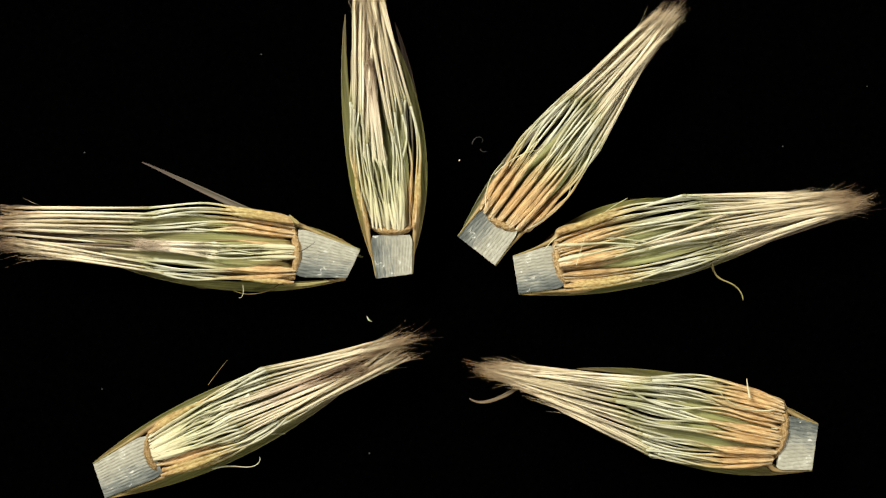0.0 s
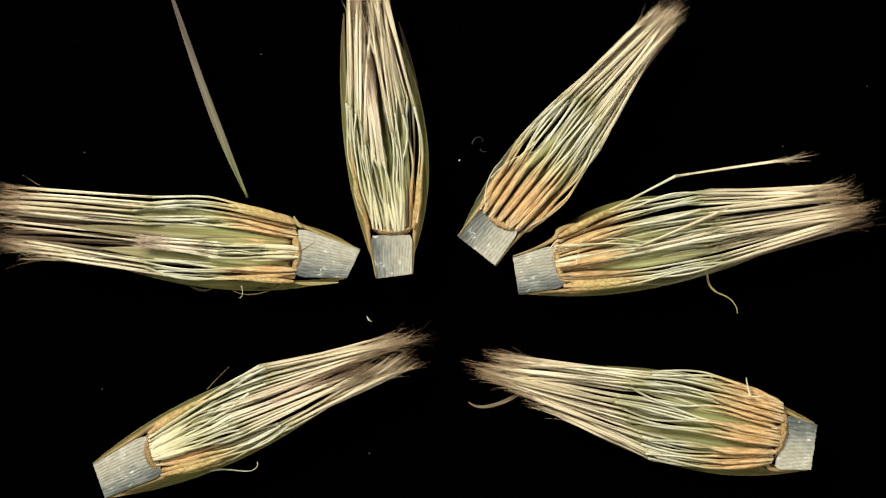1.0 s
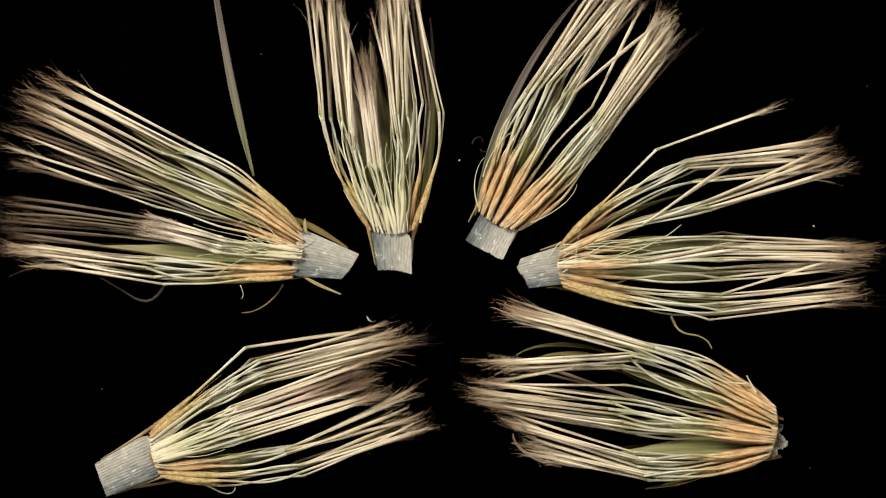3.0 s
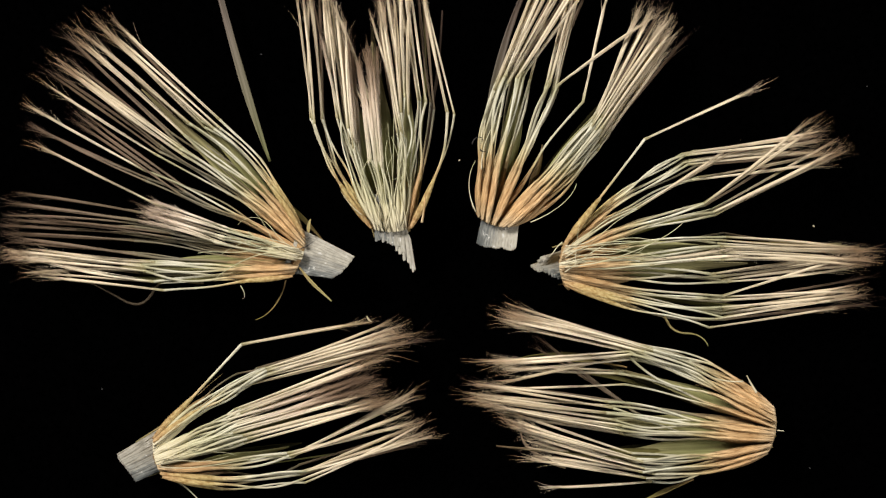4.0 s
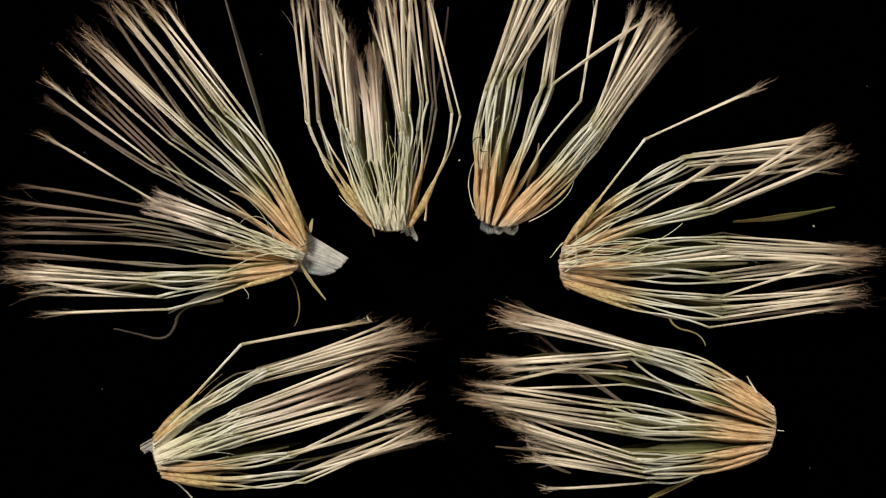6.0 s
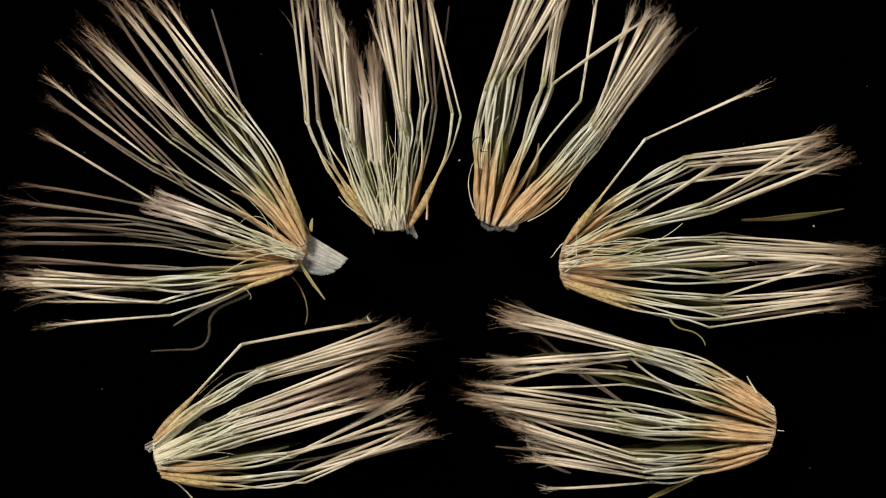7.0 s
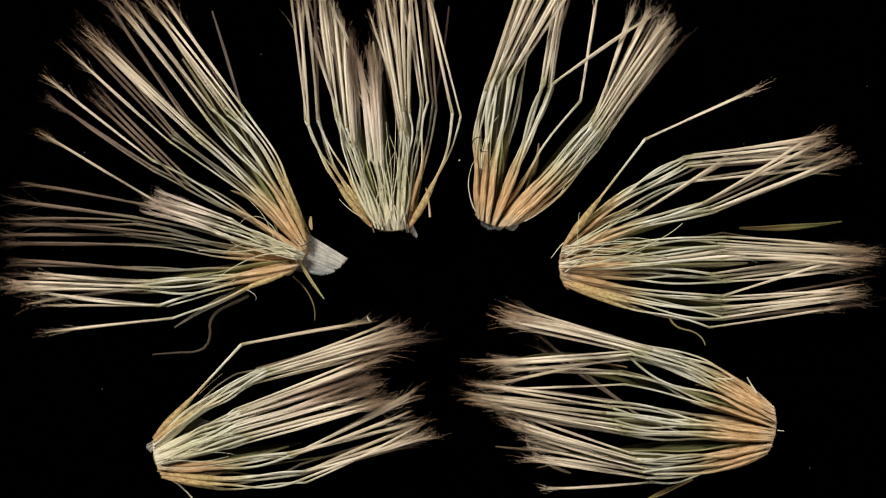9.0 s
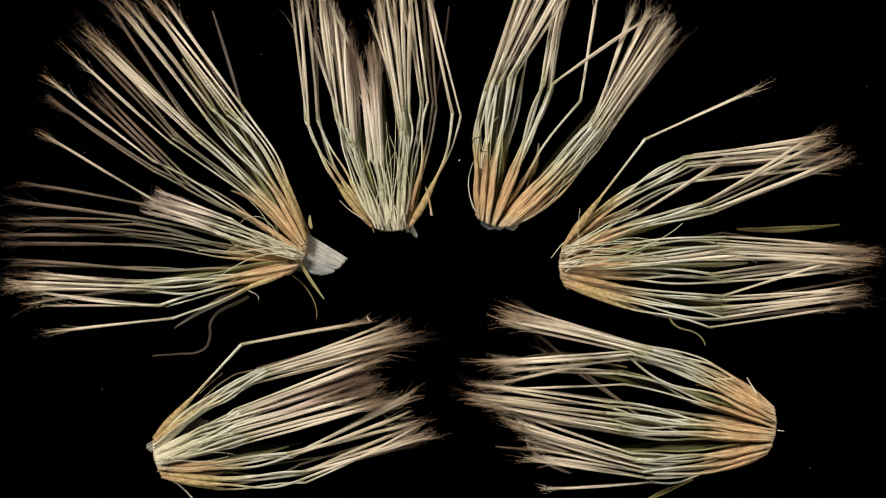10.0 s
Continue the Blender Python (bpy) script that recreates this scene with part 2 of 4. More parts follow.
def pappus_mesh(length, width, r, brushy, mat):
    """A closed brush: bristles packed into a furrowed body on a small collar, that frays into a broom of fine hairs."""
    verts, faces = [], []
    tube(verts, faces, [Vector((0, y * 1e-3, 0)) for y in (-0.3, 0.0, 0.4, 0.8)], [width * k for k in (0.55, 1.0, 1.08, 0.86)], 8)
    bend, wander = r.gauss(0, 0.030) * length, r.gauss(0, 0.006) * length
    full = (0.50 if brushy else 0.73) * r.uniform(0.92, 1.06)
    swell, phase = r.uniform(0.88, 1.14), r.uniform(0, 6.3)

    def middle(s):
        return Vector((bend * s * s + wander * math.sin(math.pi * s), length * s, 0.4 * wander * math.sin(2 * math.pi * s)))

    def girth(s):
        if s < full:
            return swell * width * (0.90 - 0.16 * math.sin(math.pi * min(1.0, 1.6 * s / full)) + 0.14 * (s / full) ** 2)
        return swell * width * max(0.10, 1.04 - 0.90 * (s - full) / (0.92 - full))

    # the packed body
    steps = [0.9 * i / 13 for i in range(14)]
    first = len(verts)
    tube(verts, faces, [middle(q) for q in steps], [girth(q) for q in steps], 14, ribs=0.10, caps=False)
    faces.append((0, first, first + 1))
    # bristles lying on it, loose towards their ends
    for k in range(26 if brushy else 15):
        a = r.uniform(0, 2 * math.pi)
        start, stop = r.uniform(0.1, 0.55) * full / 0.73, r.uniform(0.82, 1.0)
        away, hook, side = abs(r.gauss(0, 1.3 if brushy else 0.62)), r.gauss(0, 0.8), r.gauss(0, 0.5)
        spine, radii = [], []
        for i in range(8):
            q = i / 7
            t = start + (stop - start) * q
            loose = max(0.0, (t - full * 0.92) / (1 - full * 0.92))
            turn = a + side * loose + 0.25 * math.sin(4 * t + phase)
            out = girth(t) * 0.96 + width * away * loose ** 1.6 + width * hook * loose ** 4
            m = middle(t)
            spine.append(m + Vector((math.cos(turn) * out, 0, math.sin(turn) * out)))
            radii.append(width * (0.19 - 0.14 * q ** 1.3))
        first = len(verts)
        tube(verts, faces, spine, radii, 4, caps=False)
        faces.append((0, first, first + 1))
    # the finest hairs of the broom
    for k in range(28 if brushy else 15):
        a = r.uniform(0, 2 * math.pi)
        t = r.uniform(full * 0.95, 0.9)
        size = length * r.uniform(0.11, 0.23)
        far = abs(r.gauss(0, 0.10)) * (1.8 if r.random() < 0.14 else 1.0) + 0.01
        out = Vector((math.cos(a), 0, math.sin(a)))
        curl = out * r.gauss(0.03, 0.14) + Vector((math.sin(a), 0, -math.cos(a))) * r.gauss(0, 0.10)
        root = middle(t) + out * girth(t) * 0.8 + out * width * max(0.0, t - full) * r.uniform(0.5, 3.5)
        spine = [root + (Vector((0, 1, 0)) + out * far) * size * q + curl * size * q * q for q in (0, 0.3, 0.65, 1.0)]
        first = len(verts)
        tube(verts, faces, spine, [width * q for q in (0.10, 0.085, 0.06, 0.03)], 3, caps=False)
        faces.append((0, first, first + 1))
    return mesh_of("pappus", verts, faces, mat)


def bract_mesh(length, width, turn, hook, mat):
    """A keeled green blade, widest low down, that tapers to a point and may curl there."""
    n = 28
    ang, p, pts = 0.0, Vector((0, 0)), [Vector((0, 0))]
    for i in range(n):
        s = i / n
        ang += turn / n + hook * 5 * s ** 4 / n
        p = p + Vector((math.sin(ang), math.cos(ang))) / n
        pts.append(p.copy())
    end = pts[-1]
    k = length / end.length
    c, s_ = end.y / end.length, end.x / end.length
    pts = [Vector((q.x * c - q.y * s_, q.x * s_ + q.y * c)) * k for q in pts]
    verts, faces = [], []
    for i, q in enumerate(pts):
        s = i / n
        a, b = pts[max(i - 1, 0)], pts[min(i + 1, n)]
        d = (b - a).normalized()
        side = Vector((d.y, -d.x))
        grow = math.sin(math.pi / 2 * min(1.0, s / 0.42))
        h = width / 2 * (0.16 + 0.84 * grow) * (1 - s ** 2.6) ** 0.9 + 0.00008
        wave = 0.25 * h * math.sin(9 * s)
        for u, z in ((-1, 0.35 * h + wave), (-0.5, 0.12 * h), (0, 0.0), (0.5, 0.12 * h), (1, 0.35 * h - wave)):
            verts.append((q.x + side.x * h * u, q.y + side.y * h * u, z))
        for u, z in ((1, 0.35 * h - wave), (0.5, 0.12 * h), (0, -0.0001), (-0.5, 0.12 * h), (-1, 0.35 * h + wave)):
            verts.append((q.x + side.x * h * u, q.y + side.y * h * u, z - 0.00018))
    for i in range(n):
        for j in range(10):
            o, m = i * 10, (j + 1) % 10
            faces.append((o + j, o + 10 + j, o + 10 + m, o + m))
    faces.append(tuple(range(10)))
    faces.append(tuple(n * 10 + j for j in range(10))[::-1])
    return mesh_of("bract", verts, faces, mat)


class Head:
    """One seed head, cut lengthwise: an Empty at its receptacle that carries all its parts."""

    def __init__(self, label, lines, pace, seed, tip, pinch, scaly=True, dense=0.6, loose=1.1):
        # lines: the receptacle's two ends at the start, half way and at the end
        self.lines = [(Vector(a), Vector(b)) for a, b in lines]
        self.pace = pace
        self.r = random.Random(seed)
        a, b = self.lines[0]
        self.origin = spot((a + b) / 2, 0)
        self.empty = new("seed_head")
        self.empty.location = self.origin
        tagged(self.empty, label, "seed head", "cut seed heads")
        # the closed head comes to a point at tip
        self.tip, self.pinch, self.scaly, self.dense, self.loose = Vector(tip), pinch, scaly, dense, loose
        self.way = (self.tip - (a + b) / 2).normalized()

    def gathered(self, p):
        rel = Vector(p) - self.tip
        ahead = self.way * rel.dot(self.way)
        return self.tip + ahead + (rel - ahead) * self.pinch

    def local(self, v):
        return v - self.origin

    def base(self, v, z, bulge):
        got = []
        for a, b in self.lines:
            p = a.lerp(b, v)
            q = Vector((b.y - a.y, a.x - b.x)).normalized()
            got.append(self.local(spot(p + q * bulge * 4 * v * (1 - v), z)))
        return got

    def strand(self, v, n0, p0, n1, p1, n2, p2, count=3, layer=0.2, mat=None, gap=5.0, bow=0.0, width=4.6, bulge=9, frayed=1.0, pace=None, straight=False):
        """A bunch of florets that keep together. n: where their beaks end, p: where their brushes end,
        at the start, half way and at the end. straight: a single stiff floret."""
        r = self.r
        if 2 <= count <= 5 and layer < 0.5 and r.random() < self.dense:
            # one or two more florets lie deeper in the same sheaf
            for _ in range(1 + (count > 3)):
                a, c = Vector((r.gauss(0, 4.5), r.gauss(0, 4.5))), Vector((r.gauss(0, 6), r.gauss(0, 6)))
                pts = [Vector(q) + s for q, s in zip((n0, p0, n1, p1, n2, p2), (a, c * 0.6, a, c, a, c))]
                self.strand(min(1, max(0, v + r.uniform(-0.03, 0.03))), *pts, 1, r.uniform(0.32, 0.5), mat, gap, bow, width, bulge, frayed, pace)
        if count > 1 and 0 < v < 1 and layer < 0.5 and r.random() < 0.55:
            # a brown one at the bottom of the sheaf, its colour darkened for shade
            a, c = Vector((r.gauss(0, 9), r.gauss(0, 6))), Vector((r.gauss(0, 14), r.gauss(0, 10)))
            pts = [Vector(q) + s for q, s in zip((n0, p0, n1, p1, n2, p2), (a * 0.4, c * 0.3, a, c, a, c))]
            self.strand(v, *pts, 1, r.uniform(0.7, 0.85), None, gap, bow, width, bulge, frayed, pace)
        for j in range(count):
            off = j - (count - 1) / 2
            lay = layer + r.uniform(-0.12, 0.34)
            low = [min(FACE + 0.0010, FACE - 0.0002 - k * lay) for k in (0.0034, 0.0050, 0.0064)]
            sink = r.uniform(-0.0008, 0.0006)
            bases = self.base(min(1, max(0, v + off * 0.022)), FACE - 0.0004 - 0.0042 * max(lay, 0), bulge)
            drift, slip, fan = r.gauss(0, 1.5), r.gauss(0, 7), r.gauss(0, 4)
            nodes, tips = [], []
            for k, (n, p) in enumerate(((n0, self.gathered(p0)), (n1, p1), (n2, p2))):
                n, p = Vector(n), Vector(p)
                d = (p - n).normalized()
                s = Vector((-d.y, d.x)) * (1 if n0[0] < p0[0] else -1)
                w = (0.78, 0.85, 0.85)[k]
                nodes.append(self.local(spot(n + s * (off * gap * w + drift) + d * slip, low[k])))
                e = (0.18, 0.72, 0.9)[k]
                tips.append(self.local(spot(p + s * (off * gap * e + drift + fan * e) + d * slip, low[k] + sink)))
            la = [(n - b).length for n, b in zip(nodes, bases)]
            lp = [(p - n).length for n, p in zip(nodes, tips)]
            long_a, long_p = 0.2 * la[0] + 0.2 * la[1] + 0.6 * la[2], 1.05 * (0.3 * lp[0] + 0.2 * lp[1] + 0.5 * lp[2])
            wide = width * 1e-4 * r.uniform(0.76, 1.16)
            lean = (bow + r.gauss(0, 3.6)) * 1e-4
            loose = self.loose * (1.25 if mat is PALE else 1)
            sway, curl = r.gauss(0, 3.0 * loose) * 1e-4 * min(1, long_a / 0.022) ** 2, r.gauss(0, 1.7 * loose) * 1e-4 * min(1, long_a / 0.022) ** 2
            if straight:
                lean = sway = curl = 0.0
            skin = mat or (SCALY if self.scaly and not 0.07 < v < 0.9 else RIPE)
            floret = part("floret", achene_mesh(long_a, lean, sway, curl, wide * (1.55 if straight else 1.3 if skin is SCALY else 0.98), skin), self.empty)
            # florets from layer 0.55 down take the darkened colours that stand for shade
            part("beak", beak_mesh(long_a, lean, sway, curl, wide, SHADED_BEAK if layer >= 0.55 else GREEN if mat is PALE else BEAK), floret)
            pappus = part("pappus", pappus_mesh(long_p, wide * (0.66 if mat is PALE and width < 4 else 0.54), r, frayed > 1.3, SHADED_BROWN if layer >= 0.55 else BRUSH if frayed > 1.3 else PAPPUS), floret,
                          "brown brush, its colour darkened for shade" if layer >= 0.55 else "cream brush of fine bristles, brown at the end")
            rows, brush = [], []
            for t, w in zip(TIMES, pace or self.pace):
                b, n, p = blend(bases, w), blend(nodes, w), blend(tips, w)
                m = aim(b, n)
                top = m @ Vector((0, long_a, 0))
                rows.append((t, m))
                brush.append((t, m.inverted() @ aim(top, p)))
            MOVES.append((floret, rows))
            MOVES.append((pappus, brush))

    def wisp(self, rows, turn, hook, thick=1.6, z=None, mat=None, name="wisp", heads=None):
        """One fine stray fibre, from a root to an end in plan at the given times."""
        z = FACE + 0.0008 if z is None else z
        ends = [(t, self.local(spot(a, z)), self.local(spot(c, z))) for t, a, c in rows]
        size = sorted((c - a for t, a, c in ends), key=lambda q: q.length)[len(ends) // 2]
        ang, p, pts = 0.0, Vector((0, 0, 0)), [Vector((0, 0, 0))]
        for i in range(22):
            ang += turn / 22 + hook * 5 * (i / 22) ** 4 / 22
            if heads:
                # headings in degrees at even steps along it
                f = i / 22 * (len(heads) - 1)
                k = int(f)
                ang = radians(heads[k] + (heads[k + 1] - heads[k]) * (f - k))
            p = p + Vector((math.sin(ang), math.cos(ang), 0)) / 22
            pts.append(p.copy())
        m = Matrix.Rotation(math.atan2(p.x, p.y), 3, "Z")
        k = size.length / p.length
        spine = [m @ q * k for q in pts]
        verts, faces = [], []
        tube(verts, faces, spine, [thick * 1e-4 * (1 - 0.6 * i / 22) for i in range(23)], 5, flat=0.6)
        ob = part(name, mesh_of(name, verts, faces, mat or PALE), self.empty, "fine curled stray fibre")
        MOVES.append((ob, [(t, aim(a, c)) for t, a, c in ends]))

    def bract(self, b0, t0, b1, t1, b2, t2, width=30, turn=0.0, hook=0.0, z=0.0025, lift=0.0, rows=None, mat=None):
        """A green blade from b to t at the start, half way and at the end; or at the times in rows."""
        ends = []
        if rows:
            ends = [(q[0], self.local(spot(q[1], z)), self.local(spot(q[2], z + lift))) for q in rows]
        else:
            bs = [self.local(spot(q, z)) for q in (b0, b1, b2)]
            ts = [self.local(spot(q, z + lift)) for q in (t0, t1, t2)]
            ends = [(t, blend(bs, w), blend(ts, w)) for t, w in zip(TIMES, self.pace)]
        length = sum((p - b).length for _, b, p in ends) / len(ends)
        ob = part("bract", bract_mesh(length, width * 1e-4, turn, hook, mat or (DRY_SHADED if z < 0.0022 else BRACT)), self.empty,
                  "dry bract under the florets, coloured dark for shade" if z < 0.0022 else "olive green bract, dry at its tip")
        rolls = [q[3] if len(q) > 3 else 0 for q in rows] if rows else [0] * len(ends)
        if not rows and z >= 0.0022:
            rolls = [74 * min(1.0, max(0.0, (w - 0.4) / 1.4)) for w in self.pace]
        MOVES.append((ob, [(t, aim(b, p) @ pose(0, 0, 0, 0, roll, 0)) for (t, b, p), roll in zip(ends, rolls)]))
        if not rows and z < 0.0022:
            # the inner bract that lies against the florets and folds up on edge as they spread
            ob = part("bract", bract_mesh(length * 0.92, width * 1.3e-4, 0.0, 0.0, LINING), self.empty, "inner bract, olive brown, folding as it dries")
            keys = []
            for (t, b, p), w in zip(ends, self.pace):
                fold = min(1.0, max(0.0, (w - 0.4) / 1.0))
                up = Vector((0, 0, FACE - 0.0020 - z - 0.0018 * fold))
                keys.append((t, aim(b + up, p + up) @ pose(0, 0, 0, 0, 46 * fold + 40 * min(1.0, max(0.0, (t - 3.8) / 3.2)), 0)))
            MOVES.append((ob, keys))

    def threads(self, count, lo, hi, reach, swing, thick=1.25):
        """Thin withered threads that curl over the cut face: from v between lo and hi, reach long, pointing
        to swing (three directions in plan, at the start, half way and at the end)."""
        r = self.r
        for j in range(count):
            v = r.uniform(lo, hi)
            bases = [self.base(v, z, 0)[k] for k, z in enumerate((FACE - 0.003, FACE - 0.0008, FACE + r.uniform(0.0002, 0.0008)))]
            size = reach * r.uniform(0.6, 1.2) * 1e-4
            lean = r.gauss(0, 0.16) + (v - 0.5) * 0.4
            aims = []
            for b, (dx, dy), loose in zip(bases, swing, (0.25, 0.7, 1.0)):
                d = Vector((dx, -dy, 0)).normalized()
                d = Matrix.Rotation(lean * loose, 3, "Z") @ d
                aims.append(b + d * size)
            curl, hook, ang, p, spine, radii = r.gauss(0, 0.6), r.gauss(0, 0.7), 0.0, Vector((0, 0, 0)), [], []
            ang, ripple, slim = -curl / 2, r.gauss(0, 0.07), r.uniform(0.5, 1.1)
            for i in range(15):
                s = i / 14
                spine.append(p.copy())
                radii.append(1e-4 * thick * slim * (1 - 0.5 * s))
                ang += curl / 14 + hook * s ** 3 / 5 + ripple * math.sin(7 * s + curl)
                p = p + Vector((math.sin(ang), math.cos(ang), r.gauss(0, 0.04))) * size / 14
            verts, faces = [], []
            tube(verts, faces, spine, radii, 5)
            ob = part("thread", mesh_of("thread", verts, faces, PALE), self.empty, "pale withered thread")
            MOVES.append((ob, [(t, aim(blend(bases, w), blend(aims, w))) for t, w in zip(TIMES, self.pace)]))

    def cup(self, thick=10, side=1):
        """The tan receptacle between the stem and the florets."""
        a, b = self.lines[0]
        half, deep, verts, faces = (0.62 * (b - a).length + 0.38 * (self.lines[2][1] - self.lines[2][0]).length) / 2 * 1e-4, 0.0042, [], []
        n, sides = 18, 14
        spine = [Vector((0, -half + 2 * half * i / n, 0)) for i in range(n + 1)]
        for i, p in enumerate(spine):
            s = 2 * i / n - 1
            r = thick * 1e-4 * math.sqrt(max(0.02, 1 - s * s)) * self.r.uniform(0.8, 1.15)
            bend = side * 8e-4 * (1 - s * s)
            for j in range(sides):
                u = 2 * math.pi * j / sides
                rough = self.r.uniform(0.85, 1.12)
                verts.append((bend + r * math.cos(u) * rough, p.y, 0.55 * deep * math.sin(u) * math.sqrt(max(0.05, 1 - s * s))))
        for i in range(n):
            for j in range(sides):
                k = (j + 1) % sides
                faces.append((i * sides + j, i * sides + k, (i + 1) * sides + k, (i + 1) * sides + j))
        faces.append(tuple(range(sides))[::-1])
        faces.append(tuple(n * sides + j for j in range(sides)))
        ob = part("receptacle", mesh_of("receptacle", verts, faces, CUP), self.empty, "tan rough receptacle")
        pa = [self.local(spot(q[0], FACE - 0.0024)) for q in self.lines]
        pb = [self.local(spot(q[1], FACE - 0.0024)) for q in self.lines]
        rows = []
        for t, w in zip(TIMES, self.pace):
            p, q = blend(pa, w), blend(pb, w)
            m = aim((p + q) / 2, q)
            rows.append((t, Matrix.Translation((0, 0, -0.0009 * w)) @ m @ pose(-side * 4e-4 * w, 0, 0)))
        MOVES.append((ob, rows))

    def stem(self, i0, i1, o0, o1, rows, fray, lean=None, pith=None, sheaths=(1, 1)):
        """The halved stem, in lengthwise strips that shrink and tear one by one: inner edge i0-i1 at the receptacle,
        cut outer edge o0-o1. fray, lean: how much each strip draws back and bends beyond the rest.
        rows: time, draw back, narrowing, turn, sink, fray, lean."""
        i0, i1, o0, o1 = Vector(i0), Vector(i1), Vector(o0), Vector(o1)
        mid, far = (i0 + i1) / 2, (o0 + o1) / 2
        axis = aim(self.local(spot(mid, FACE - 0.0010)), self.local(spot(far, FACE - 0.0010)))
        inv = axis.inverted()
        n, m, count = 12, 5, 40
        lean = np.interp(np.linspace(0, 1, count), np.linspace(0, 1, len(fray)), lean or [0] * len(fray)).tolist()
        fray = np.interp(np.linspace(0, 1, count), np.linspace(0, 1, len(fray)), fray).tolist()
        long = (far - mid).length * 1e-4
        reach = (-1.1, 0.0, 0.35, 0.65, 1.0, 2.1)
        for c in range(count):
            verts, faces, below = [], [], []
            chips = [self.r.uniform(-0.7, 0.7) for _ in range(m + 1)]
            for i in range(n + 1):
                s = i / n
                p, q = i0.lerp(o0, s), i1.lerp(o1, s)
                middle, h = (p + q) / 2, (q - p) / 2
                h = h * (1 - 0.12 * max(0.0, 1 - s / 0.2) ** 2)
                for deep in (0, 1):
                    for j in range(m + 1):
                        u = max(-1.0, min(1.0, 2 * (c + reach[j if not deep else m - j]) / count - 1))
                        w = middle + h * u + (far - mid).normalized() * (chips[j] if i == n and not deep else 0)
                        v = inv @ self.local(spot(w, FACE - 0.0010))
                        v.z += -(0.00035 + 0.0014 * math.sqrt(max(0, 1 - u * u)) * (1 - s ** 2)) if deep else 0.00005 * math.sin(9 * s + 2.1 * c) - (0.00006 if j == 0 else 0.0001 if j == m else 0.00001 if j in (1, m - 1) else 0)
                        verts.append(v)
            k = 2 * (m + 1)
            for i in range(n):
                for j in range(k):
                    g = (j + 1) % k
                    if j >= m + 1 or (j == m and c == count - 1) or (j == k - 1 and c == 0):
                        below.append(len(faces))
                    faces.append((i * k + j, i * k + g, (i + 1) * k + g, (i + 1) * k + j))
            faces.append(tuple(range(k))[::-1])
            faces.append(tuple(n * k + j for j in range(k)))
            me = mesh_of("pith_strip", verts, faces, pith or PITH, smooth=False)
            me.materials.append(RIND)
            for f in below:
                me.polygons[f].material_index = 1
            strip = part("pith_strip", me, self.empty, "pale grey strip of the halved, drying stem")
            u = 2 * (c + 0.5) / count - 1
            root = inv @ self.local(spot(mid + (i1 - i0) / 2 * u, FACE - 0.0010))
            tilt, jut = self.r.uniform(-1, 1), self.r.uniform(-1, 1)
            keys = []
            for t, back, wide, turn, sink, torn, bent in rows:
                move = Vector((-(1 - wide) * root.x, -(back + torn * (fray[c] + 0.07 * jut)) * 1e-4, -sink - 0.00002 * (c % 3) * min(1, (1 - wide) * 8)))
                keys.append((t, axis @ pose(0, 0, 0, 0, 0, turn) @ Matrix.Translation(move + root) @ Matrix.Translation((0, long, 0)) @ pose(0, 0, 0, min(50.0, 0.85 * back, math.degrees(math.asin(min(0.8, max(0.0, 0.0055 - sink) / long))))) @ Matrix.Translation((0, -long, 0)) @ pose(0, 0, 0, 0, tilt * 4 * (1 - wide), bent * lean[c] + tilt * 0.07 * torn) @ Matrix.Translation(-root)))
            MOVES.append((strip, keys))
        # tan sheaths on both flanks, flaring into the shoulders of the head
        a, b = self.lines[0]
        back = (mid - far).normalized()
        for side, inner, outer, end, other in ((sheaths[0], i0, o0, a, b), (sheaths[1], i1, o1, b, a)):
            if not side:
                continue
            out = (end - other).normalized()
            knots = [outer + out * 1, outer.lerp(inner, 0.55) + out * 2, inner.lerp(end, 0.3) + out * 3, end + out * 2 + back * 8, end + out * 6 + back * 32, end + out * 5 + back * 62]
            wide = [1.2, 2.6, 4.6, 6.2, 4.0, 0.8]
            spine, radii = [], []
            for i in range(25):
                s = i / 24 * 5
                c = min(4, int(s))
                f = s - c
                k = [knots[max(0, min(5, c + d))] for d in (-1, 0, 1, 2)]
                p = 0.5 * (2 * k[1] + (k[2] - k[0]) * f + (2 * k[0] - 5 * k[1] + 4 * k[2] - k[3]) * f * f + (3 * k[1] - k[0] - 3 * k[2] + k[3]) * f ** 3)
                spine.append(inv @ self.local(spot(p, FACE - 0.0016 - 0.0006 * (i / 24))))
                radii.append(1e-4 * (wide[c] * (1 - f) + wide[c + 1] * f) * self.r.uniform(0.93, 1.08))
            verts, faces = [], []
            tube(verts, faces, spine, radii, 9, ribs=0.06, flat=1.4)
            sheath = part("sheath", mesh_of("sheath", verts, faces, RIND), self.empty, "tan sheath along the cut stem")
            keys = []
            for t, drawn, narrow, turn, sink, torn, bent in rows:
                k = min(1.0, (drawn + torn) / 20)
                keys.append((t, axis @ pose(0, 0, 0, 0, 0, turn) @ Matrix.Translation((0, -(drawn + max(20, 75 - drawn) * k) * 1e-4, -sink - min(0.0045, 0.0062 - sink) * k))))
            MOVES.append((sheath, keys))


